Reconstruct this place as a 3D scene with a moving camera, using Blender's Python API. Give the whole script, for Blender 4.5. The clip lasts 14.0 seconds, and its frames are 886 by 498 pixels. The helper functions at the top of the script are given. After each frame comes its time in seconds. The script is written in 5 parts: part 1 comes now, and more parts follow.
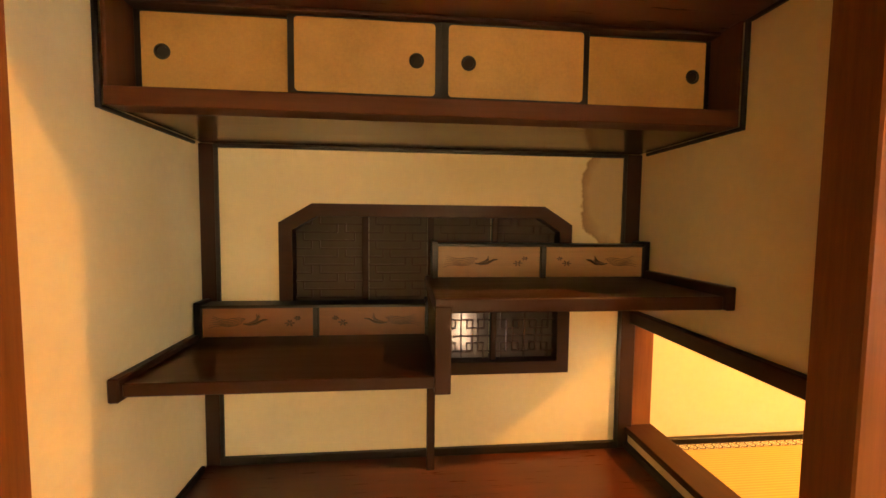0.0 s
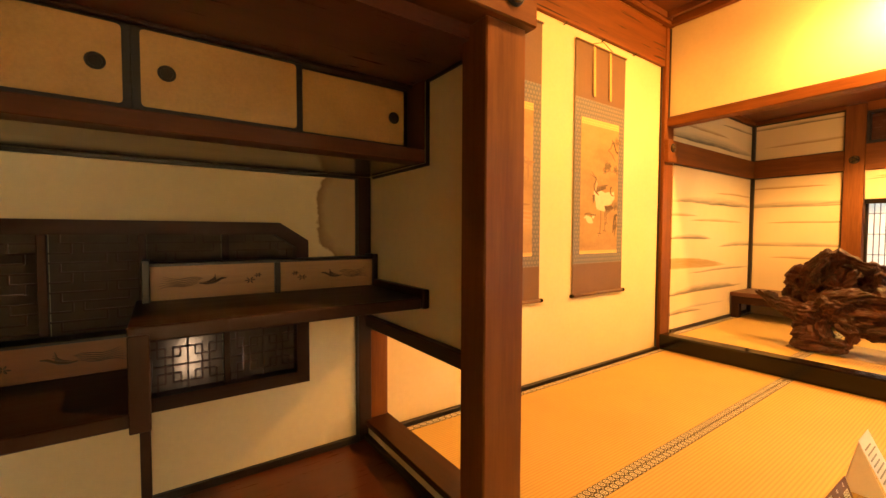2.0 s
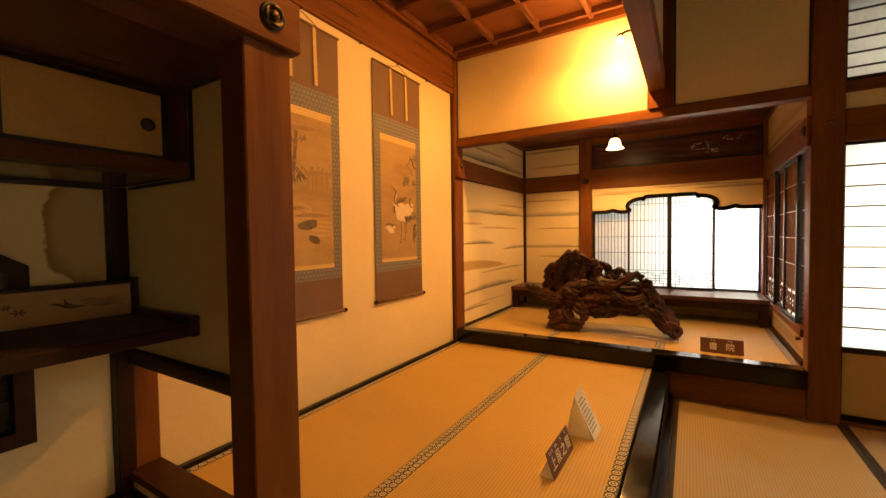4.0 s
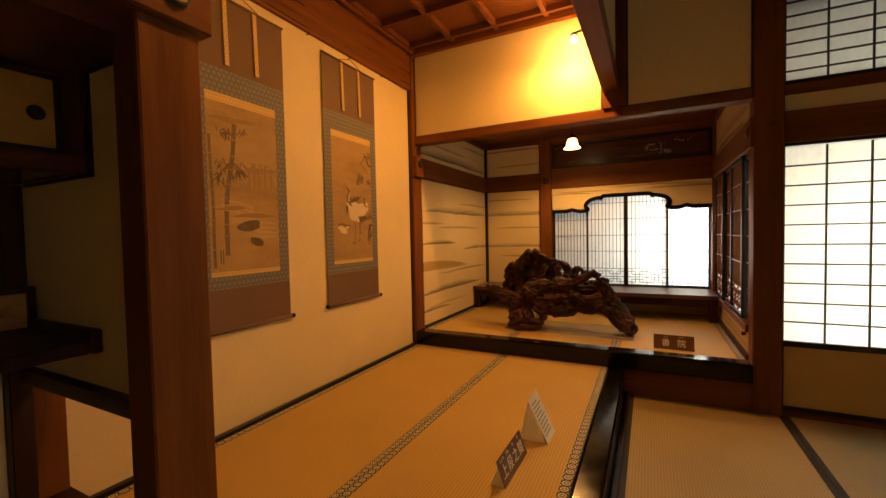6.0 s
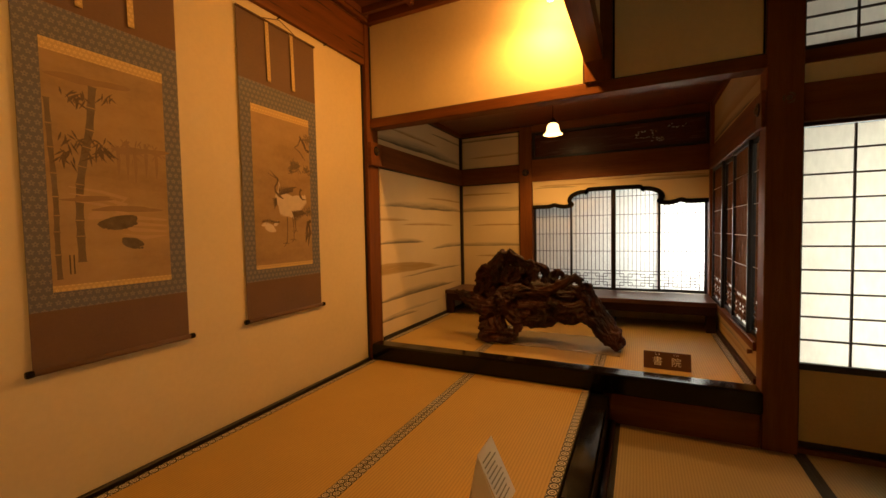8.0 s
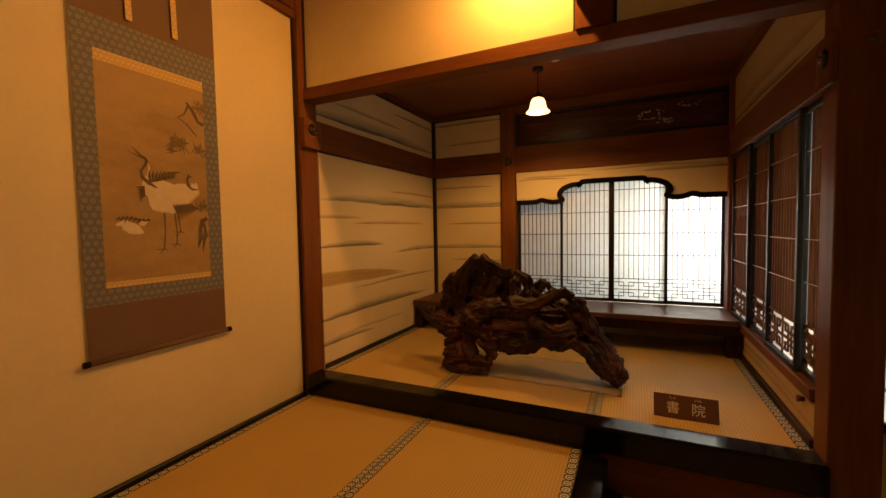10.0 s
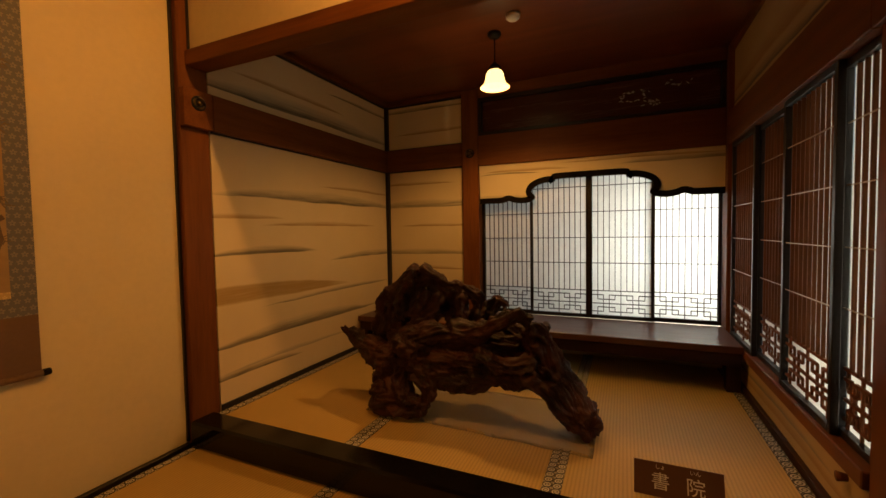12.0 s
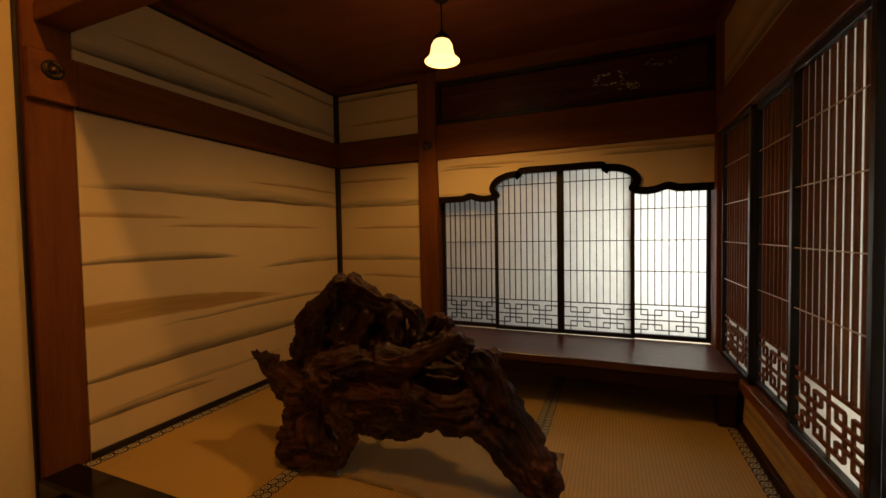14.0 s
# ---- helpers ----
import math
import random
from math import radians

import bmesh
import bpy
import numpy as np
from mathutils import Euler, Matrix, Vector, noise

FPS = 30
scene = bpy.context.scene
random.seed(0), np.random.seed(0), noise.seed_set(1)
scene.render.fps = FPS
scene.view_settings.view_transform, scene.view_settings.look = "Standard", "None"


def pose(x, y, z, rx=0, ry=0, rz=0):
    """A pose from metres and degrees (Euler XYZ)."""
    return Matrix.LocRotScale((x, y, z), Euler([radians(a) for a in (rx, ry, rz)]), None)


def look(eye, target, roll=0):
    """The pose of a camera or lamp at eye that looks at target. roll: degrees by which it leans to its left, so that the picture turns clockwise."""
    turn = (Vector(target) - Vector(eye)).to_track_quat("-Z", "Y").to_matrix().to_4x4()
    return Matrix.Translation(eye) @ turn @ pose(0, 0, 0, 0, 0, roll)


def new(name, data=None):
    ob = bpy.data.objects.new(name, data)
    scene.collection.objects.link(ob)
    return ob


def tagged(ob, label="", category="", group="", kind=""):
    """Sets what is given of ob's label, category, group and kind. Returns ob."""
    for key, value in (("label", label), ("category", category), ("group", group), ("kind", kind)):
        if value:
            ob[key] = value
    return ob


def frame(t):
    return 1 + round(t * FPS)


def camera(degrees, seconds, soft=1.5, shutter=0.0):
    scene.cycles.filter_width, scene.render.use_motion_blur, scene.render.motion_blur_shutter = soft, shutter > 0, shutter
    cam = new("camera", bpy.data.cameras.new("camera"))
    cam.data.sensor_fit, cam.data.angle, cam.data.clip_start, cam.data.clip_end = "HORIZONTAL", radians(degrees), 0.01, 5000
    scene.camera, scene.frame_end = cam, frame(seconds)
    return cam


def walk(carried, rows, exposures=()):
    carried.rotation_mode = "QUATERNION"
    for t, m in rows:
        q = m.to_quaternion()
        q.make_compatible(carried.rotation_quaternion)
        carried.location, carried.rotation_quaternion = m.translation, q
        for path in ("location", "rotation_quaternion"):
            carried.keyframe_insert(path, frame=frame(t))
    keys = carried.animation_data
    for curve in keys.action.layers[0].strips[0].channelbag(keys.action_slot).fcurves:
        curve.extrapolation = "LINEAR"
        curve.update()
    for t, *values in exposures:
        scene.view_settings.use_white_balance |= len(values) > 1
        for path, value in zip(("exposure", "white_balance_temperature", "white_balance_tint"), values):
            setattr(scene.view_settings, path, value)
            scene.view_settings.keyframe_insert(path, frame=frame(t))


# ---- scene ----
cam = camera(94.8, 14.0)
PATH = [
    (0, (-0.03, 0.045, 1.35), (0.165, 2.031, 1.222), 0.6),
    (0.5, (0.03, 0.023, 1.353), (0.341, 1.995, 1.236), 0.7),
    (1, (0.088, -0.02, 1.358), (0.659, 1.894, 1.255), 0.8),
    (1.5, (0.119, -0.072, 1.37), (0.987, 1.728, 1.277), 0.7),
    (2, (0.145, -0.13, 1.383), (1.286, 1.511, 1.303), 0.2),
    (2.5, (0.171, -0.184, 1.399), (1.544, 1.269, 1.326), -0.1),
    (3, (0.203, -0.232, 1.409), (1.727, 1.06, 1.342), -0.4),
    (3.5, (0.221, -0.275, 1.425), (1.854, 0.878, 1.359), -0.6),
    (4, (0.22, -0.308, 1.435), (1.929, 0.729, 1.369), -0.8),
    (4.2, (0.225, -0.309, 1.438), (1.957, 0.689, 1.366), -0.9),
    (6.3, (0.43, -0.359, 1.44), (2.214, 0.542, 1.366), -1.2),
    (6.5, (0.49, -0.342, 1.445), (2.274, 0.557, 1.367), -1.2),
    (7, (0.643, -0.316, 1.457), (2.432, 0.573, 1.377), -1.1),
    (7.5, (0.836, -0.333, 1.457), (2.631, 0.545, 1.372), -1.1),
    (8, (1.015, -0.359, 1.449), (2.814, 0.51, 1.36), -1.1),
    (8.2, (1.104, -0.356, 1.452), (2.904, 0.511, 1.358), -1.1),
    (10.5, (2.071, -0.275, 1.462), (3.882, 0.569, 1.364), -1.0),
    (11, (2.277, -0.3, 1.457), (4.091, 0.537, 1.36), -1.0),
    (11.5, (2.455, -0.348, 1.462), (4.275, 0.477, 1.37), -1.1),
    (12, (2.62, -0.349, 1.457), (4.446, 0.463, 1.37), -1.0),
    (12.5, (2.801, -0.327, 1.468), (4.631, 0.476, 1.387), -1.1),
    (13, (2.931, -0.327, 1.457), (4.769, 0.457, 1.384), -1.0),
    (13.5, (3.072, -0.379, 1.445), (4.914, 0.398, 1.376), -1.0),
    (14, (3.164, -0.427, 1.444), (5.011, 0.338, 1.375), -1.0),
]
EXPOSURES = [(0, 2.9), (1.0, 2.76), (1.5, 2.42), (2.0, 2.05), (2.5, 1.68), (3.0, 1.37), (3.5, 1.1), (4.2, 0.85), (6.3, 0.1), (8.2, -0.15), (10.5, -0.4), (12.0, -0.7), (14.0, -1.08)]
walk(cam, [(t, look(eye, target, roll)) for t, eye, target, roll in PATH], EXPOSURES)

# ---- world and lights ----
world = bpy.data.worlds.new("sky")
scene.world = world
world.use_nodes = True
_sky = world.node_tree.nodes.new("ShaderNodeTexSky")
_sky.sky_type = "NISHITA"
_sky.sun_disc = False
_sky.sun_elevation, _sky.sun_rotation = radians(38), radians(150)
world.node_tree.nodes["Background"].inputs[1].default_value = 0.05
world.node_tree.links.new(_sky.outputs[0], world.node_tree.nodes["Background"].inputs[0])

WARM = (1.0, 0.41, 0.072)
DAY = (0.93, 0.97, 1.0)


def lamp(name, kind, m, energy, colour, size=0.05, size_y=None, spot=None):
    data = bpy.data.lights.new(name, kind)
    data.energy, data.color = energy, colour
    if kind == "AREA":
        data.shape, data.size, data.size_y = "RECTANGLE", size, size_y or size
    else:
        data.shadow_soft_size = size
    if spot:
        data.spot_size, data.spot_blend = radians(spot[0]), spot[1]
    ob = new(name, data)
    ob.matrix_world = m
    return ob


# spotlights on the beam over the raised room, pendant lamp of the study, daylight at the windows
lamp("spot_light", "SPOT", look((3.945, 0.20, 3.03), (3.70, 0.75, 1.0)), 72, WARM, 0.03, None, (168, 0.7))
lamp("spot_spill", "POINT", pose(3.945, 0.20, 3.03), 26, WARM, 0.03)
lamp("spot_light", "SPOT", look((1.45, 0.10, 3.04), (2.2, 1.93, 1.5)), 37, WARM, 0.03, None, (120, 0.45))
lamp("pendant_light", "SPOT", pose(5.285, 0.437, 2.425), 66, (1.0, 0.475, 0.115), 0.03, None, (160, 0.5))
lamp("window_daylight", "AREA", look((6.78, -0.86, 1.3), (6.3, -0.5, 1.25)), 68, (0.97, 0.98, 0.94), 0.9, 1.1)
lamp("lattice_daylight", "AREA", look((5.2, -1.72, 0.45), (5.2, -1.1, 0.75)), 10, DAY, 1.8, 0.5)
lamp("shoji_daylight", "AREA", look((4.95, -2.7, 1.15), (4.25, -2.7, 1.15)), 128, (1.0, 0.95, 0.78), 2.8, 1.7)
# added fill lamp behind unseen paper doors, brightens the shelf alcove
lamp("alcove_fill_light", "AREA", look((0.0, -4.75, 1.15), (0.0, -4.2, 1.15)), 90, (1.0, 0.68, 0.34), 1.9, 1.7)


# ---- materials ----
def material(name):
    m = bpy.data.materials.new(name)
    m.use_nodes = True
    t = m.node_tree
    return m, t, t.nodes["Principled BSDF"]


def node(t, kind, inputs=()):
    n = t.nodes.new(kind)
    for k, v in dict(inputs).items():
        if hasattr(v, "is_output"):
            t.links.new(v, n.inputs[k])
        else:
            n.inputs[k].default_value = v
    return n


def calc(t, op, a, b=0.0, c=0.0, clamp=False):
    n = node(t, "ShaderNodeMath", {0: a, 1: b, 2: c})
    n.operation, n.use_clamp = op, clamp
    return n.outputs[0]


def ramp(t, fac, stops):
    n = node(t, "ShaderNodeValToRGB", {0: fac})
    while len(n.color_ramp.elements) < len(stops):
        n.color_ramp.elements.new(0.5)
    for e, (p, c) in zip(n.color_ramp.elements, stops):
        e.position, e.color = p, (*c, 1)
    return n.outputs[0]


def mix(t, fac, a, b, blend="MIX"):
    n = t.nodes.new("ShaderNodeMix")
    n.data_type, n.blend_type = "RGBA", blend
    for i, v in ((0, fac), (6, a), (7, b)):
        if hasattr(v, "is_output"):
            t.links.new(v, n.inputs[i])
        else:
            n.inputs[i].default_value = v if i == 0 else (*v, 1)
    return n.outputs[2]


def coords(t, scale=(1, 1, 1)):
    c = node(t, "ShaderNodeTexCoord").outputs["Object"]
    return node(t, "ShaderNodeMapping", {"Vector": c, "Scale": scale}).outputs[0]


def noisy(t, scale, vector, detail=4.0, rough=0.55):
    return node(t, "ShaderNodeTexNoise", {"Vector": vector, "Scale": scale, "Detail": detail, "Roughness": rough}).outputs[0]


def bump(t, p, height, strength=0.3, distance=0.01):
    t.links.new(node(t, "ShaderNodeBump", {"Height": height, "Strength": strength, "Distance": distance}).outputs[0], p.inputs["Normal"])


def plain(name, colour, rough=0.6, metal=0.0, vary=0.25, scale=9.0, relief=0.12):
    """A painted or lacquered surface with cloudy variation and slight relief."""
    m, t, p = material(name)
    v = coords(t)
    a = noisy(t, scale, v, 5)
    b = noisy(t, scale * 14, v, 3)
    f = calc(t, "MULTIPLY_ADD", b, 0.35, calc(t, "MULTIPLY", a, 0.65))
    t.links.new(ramp(t, f, [(0.3, tuple(c * (1 - vary) for c in colour)), (0.7, tuple(min(1, c * (1 + vary * 0.6)) for c in colour))]), p.inputs["Base Color"])
    t.links.new(calc(t, "MULTIPLY_ADD", a, 0.2, rough - 0.1), p.inputs["Roughness"])
    p.inputs["Metallic"].default_value = metal
    bump(t, p, b, relief, 0.003)
    return m


def wood(name, light, dark, axis, rough=0.42, grain=1.0, shine=0.5):
    """Timber with long grain along one axis."""
    m, t, p = material(name)
    s = [14 * grain] * 3
    s["xyz".index(axis)] = 0.9 * grain
    v = coords(t, tuple(s))
    big = noisy(t, 0.9, v, 3, 0.6)
    fine = noisy(t, 6.0, v, 5, 0.7)
    blot = noisy(t, 1.3, coords(t), 2)
    f = calc(t, "ADD", calc(t, "MULTIPLY", big, 0.5), calc(t, "ADD", calc(t, "MULTIPLY", fine, 0.3), calc(t, "MULTIPLY", blot, 0.2)))
    t.links.new(ramp(t, f, [(0.32, dark), (0.66, light)]), p.inputs["Base Color"])
    t.links.new(calc(t, "MULTIPLY_ADD", fine, 0.25, rough - 0.12), p.inputs["Roughness"])
    p.inputs["Specular IOR Level"].default_value = shine
    bump(t, p, fine, 0.18, 0.002)
    return m


BROWN, BROWN_D = (0.21, 0.074, 0.018), (0.088, 0.027, 0.007)
TIMBER = {a: wood("brown_timber_" + a, BROWN, BROWN_D, a, 0.5, 1.0, 0.14) for a in "xyz"}
DEEP = {a: wood("dark_timber_" + a, (0.05, 0.0155, 0.0065), (0.018, 0.006, 0.003), a, 0.48, 1.0, 0.22) for a in "xyz"}
CRACKED = wood("checked_timber", BROWN, BROWN_D, "x", 0.5, 1.0, 0.22)
_t = CRACKED.node_tree
_p = _t.nodes["Principled BSDF"]
_split = ramp(_t, noisy(_t, 1.0, coords(_t, (1.6, 30, 34)), 2, 0.4), [(0.66, (0.0,) * 3), (0.69, (1.0,) * 3)])
_t.links.new(mix(_t, _split, _p.inputs["Base Color"].links[0].from_socket, (0.022, 0.008, 0.003)), _p.inputs["Base Color"])
RED_BOARD = wood("red_brown_board", (0.13, 0.034, 0.013), (0.055, 0.014, 0.007), "x", 0.3, 0.6)
CEIL_BOARD = wood("ceiling_board", (0.17, 0.058, 0.02), (0.08, 0.024, 0.01), "y", 0.4, 0.5)
STUDY_BOARD = wood("study_ceiling_board", (0.21, 0.058, 0.02), (0.10, 0.027, 0.010), "y", 0.34, 0.6)
TRIM = plain("black_trim", (0.012, 0.007, 0.005), 0.42, vary=0.4)
LACQUER = plain("black_lacquer", (0.006, 0.005, 0.005), 0.13, vary=0.4, relief=0.01)
LACQUER.node_tree.nodes["Principled BSDF"].inputs["Specular IOR Level"].default_value = 0.3
BRASS = plain("dark_brass", (0.16, 0.11, 0.05), 0.38, 0.9, 0.6, 40)
BLACK_IRON = plain("black_iron", (0.02, 0.018, 0.016), 0.45, 0.6)
GOLD_PAPER = plain("gold_paper", (0.56, 0.35, 0.105), 0.45, 0.0, 0.10, 4, 0.05)
CARD_WHITE = plain("card_white", (0.8, 0.78, 0.72), 0.6, vary=0.06)
CARD_BROWN = plain("card_brown", (0.13, 0.06, 0.035), 0.5, vary=0.1)
INK_WHITE = plain("ink_white", (0.85, 0.83, 0.78), 0.7, vary=0.03)
INK_GREY = plain("ink_grey", (0.3, 0.3, 0.24), 0.7, vary=0.1)


def plaster(name, base, stain=False):
    m, t, p = material(name)
    v = coords(t)
    a, b, c = noisy(t, 1.1, v, 3), noisy(t, 30, v, 4), noisy(t, 260, v, 2)
    f = calc(t, "ADD", calc(t, "MULTIPLY", a, 0.7), calc(t, "MULTIPLY", b, 0.3))
    col = ramp(t, f, [(0.3, tuple(x * 0.86 for x in base)), (0.7, base)])
    if stain:
        sep = node(t, "ShaderNodeSeparateXYZ", {0: v})
        wob = noisy(t, 9, v, 4)
        dx = calc(t, "MULTIPLY", calc(t, "SUBTRACT", sep.outputs[0], 0.955), 1 / 0.222)
        dz = calc(t, "MULTIPLY", calc(t, "SUBTRACT", sep.outputs[2], 1.48), 1 / 0.27)
        d = calc(t, "ADD", calc(t, "SQRT", calc(t, "ADD", calc(t, "MULTIPLY", dx, dx), calc(t, "MULTIPLY", dz, dz))), calc(t, "MULTIPLY_ADD", wob, 0.45, -0.22))
        inside = ramp(t, d, [(0.0, (0.6,) * 3), (0.72, (0.62,) * 3), (0.92, (0.95,) * 3), (0.97, (0.0,) * 3)])
        col = mix(t, inside, col, (0.27, 0.155, 0.07))
        dx2 = calc(t, "MULTIPLY", calc(t, "SUBTRACT", sep.outputs[0], 0.97), 1 / 0.2)
        dz2 = calc(t, "MULTIPLY", calc(t, "SUBTRACT", sep.outputs[2], 0.36), 1 / 0.12)
        d2 = calc(t, "ADD", calc(t, "ADD", calc(t, "MULTIPLY", dx2, dx2), calc(t, "MULTIPLY", dz2, dz2)), calc(t, "MULTIPLY_ADD", wob, 0.9, -0.4))
        col = mix(t, ramp(t, d2, [(0.2, (0.45,) * 3), (1.0, (0.0,) * 3)]), col, (0.34, 0.22, 0.11))
    t.links.new(col, p.inputs["Base Color"])
    p.inputs["Roughness"].default_value = 0.9
    bump(t, p, calc(t, "ADD", c, calc(t, "MULTIPLY", b, 0.6)), 0.12, 0.002)
    return m


CREAM = (0.76, 0.63, 0.37)
PLASTER = plaster("cream_plaster", CREAM)
PLASTER_STAINED = plaster("water_stained_plaster", CREAM, True)
PLASTER_OCHRE = plaster("ochre_plaster", (0.5, 0.40, 0.24))


def streaked(name, axis, streaks, base=(0.72, 0.59, 0.36)):
    """Paper with brushed bands of cloud: (from, to, height, thickness, tone)."""
    m, t, p = material(name)
    v = coords(t)
    sep = node(t, "ShaderNodeSeparateXYZ", {0: v})
    s = [2.2, 2.2, 2.2]
    s["xyz".index(axis)] = 0.9
    wob = calc(t, "MULTIPLY_ADD", noisy(t, 2.0, coords(t, tuple(s)), 3), 0.036, -0.018)
    brush_s = [30, 30, 30]
    brush_s["xyz".index(axis)] = 1.5
    brush = noisy(t, 3.0, coords(t, tuple(brush_s)), 3)
    u = sep.outputs["xyz".index(axis)]
    z = calc(t, "ADD", sep.outputs[2], wob)
    col = ramp(t, noisy(t, 1.5, v, 4), [(0.3, tuple(c * 0.9 for c in base)), (0.7, base)])
    tones = {"grey": (0.17, 0.15, 0.11), "dark": (0.055, 0.048, 0.04), "gold": (0.30, 0.17, 0.055), "band": (0.40, 0.265, 0.09), "pale": (0.38, 0.33, 0.24)}
    for a, b, h, th, tone in streaks:
        k = calc(t, "MULTIPLY_ADD", u, 2 / (b - a), -(a + b) / (b - a))
        taper = calc(t, "SUBTRACT", 1.0, calc(t, "MULTIPLY", k, k), clamp=True)
        w = calc(t, "DIVIDE", calc(t, "SUBTRACT", z, h), calc(t, "MULTIPLY_ADD", taper, th, 0.002))
        up = calc(t, "MULTIPLY", w, 8.0, clamp=True)
        down = calc(t, "MULTIPLY", calc(t, "SUBTRACT", 1.0, w), 8.0 if tone == "band" else 1.0, clamp=True)
        f = calc(t, "MULTIPLY", calc(t, "MULTIPLY", up, down), calc(t, "MULTIPLY", calc(t, "MULTIPLY", taper, 2.2, clamp=True), calc(t, "MULTIPLY_ADD", brush, 0.6, 0.62) if tone == "band" else calc(t, "MULTIPLY_ADD", brush, 1.5, 0.2)), clamp=True)
        col = mix(t, f, col, tones[tone])
    t.links.new(col, p.inputs["Base Color"])
    p.inputs["Roughness"].default_value = 0.75
    bump(t, p, noisy(t, 120, v, 2), 0.06, 0.002)
    return m


CLOUD_N = streaked("cloud_painted_paper_north", "x", [
    (4.2, 6.4, 1.695, 0.10, "grey"), (4.95, 5.95, 1.697, 0.03, "dark"), (4.6, 6.05, 1.515, 0.04, "gold"), (4.05, 4.85, 1.562, 0.035, "gold"),
    (4.1, 5.15, 1.325, 0.028, "dark"), (4.2, 5.2, 1.33, 0.05, "grey"), (3.2, 5.6, 1.015, 0.125, "band"), (4.6, 6.35, 0.965, 0.035, "grey"),
    (4.0, 6.1, 0.76, 0.05, "dark"), (4.2, 5.9, 0.765, 0.085, "grey"), (4.0, 5.0, 0.56, 0.05, "dark"), (5.3, 6.6, 1.235, 0.06, "grey"), (4.3, 5.6, 0.60, 0.03, "pale"),
    (5.2, 6.4, 1.83, 0.03, "gold"), (4.0, 6.4, 2.335, 0.11, "grey"), (4.1, 6.0, 2.335, 0.04, "dark"), (4.4, 5.6, 2.47, 0.04, "gold"), (5.3, 6.6, 2.60, 0.03, "dark")])
CLOUD_E = streaked("cloud_painted_paper_east", "y", [
    (0.9, 2.1, 1.695, 0.09, "grey"), (1.1, 2.0, 1.925, 0.03, "gold"), (0.85, 1.75, 1.51, 0.03, "gold"), (0.8, 2.2, 1.235, 0.06, "grey"),
    (1.0, 1.7, 1.09, 0.035, "gold"), (0.9, 2.1, 2.645, 0.04, "dark"), (0.8, 1.8, 2.42, 0.035, "gold"), (0.05, 0.85, 1.975, 0.03, "gold"),
    (0.3, 0.9, 1.955, 0.02, "dark"), (0.2, 1.3, 1.72, 0.06, "grey"), (-1.3, -0.3, 1.975, 0.05, "grey"), (-1.1, 0.2, 2.015, 0.03, "gold")])
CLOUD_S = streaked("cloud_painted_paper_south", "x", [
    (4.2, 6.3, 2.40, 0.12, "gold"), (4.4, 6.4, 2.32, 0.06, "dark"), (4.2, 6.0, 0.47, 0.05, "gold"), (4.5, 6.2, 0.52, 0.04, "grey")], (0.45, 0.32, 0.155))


def tatami_material(name, base):
    m, t, p = material(name)
    v = coords(t)
    sep = node(t, "ShaderNodeSeparateXYZ", {0: v})
    rib = calc(t, "ABSOLUTE", calc(t, "SINE", calc(t, "MULTIPLY", sep.outputs[1], math.pi / 0.0165)))
    fib = noisy(t, 5, coords(t, (6, 90, 20)), 4, 0.7)
    big = noisy(t, 1.2, v, 3)
    f = calc(t, "ADD", calc(t, "MULTIPLY", rib, 0.28), calc(t, "ADD", calc(t, "MULTIPLY", fib, 0.42), calc(t, "MULTIPLY", big, 0.3)))
    t.links.new(ramp(t, f, [(0.28, tuple(c * 0.62 for c in base)), (0.75, base)]), p.inputs["Base Color"])
    t.links.new(calc(t, "MULTIPLY_ADD", fib, 0.2, 0.5), p.inputs["Roughness"])
    bump(t, p, calc(t, "MULTIPLY_ADD", fib, 0.4, rib), 0.25, 0.002)
    return m


TATAMI = tatami_material("tatami_rush", (0.60, 0.41, 0.125))
TATAMI_OLD = tatami_material("faded_tatami_rush", (0.46, 0.35, 0.165))


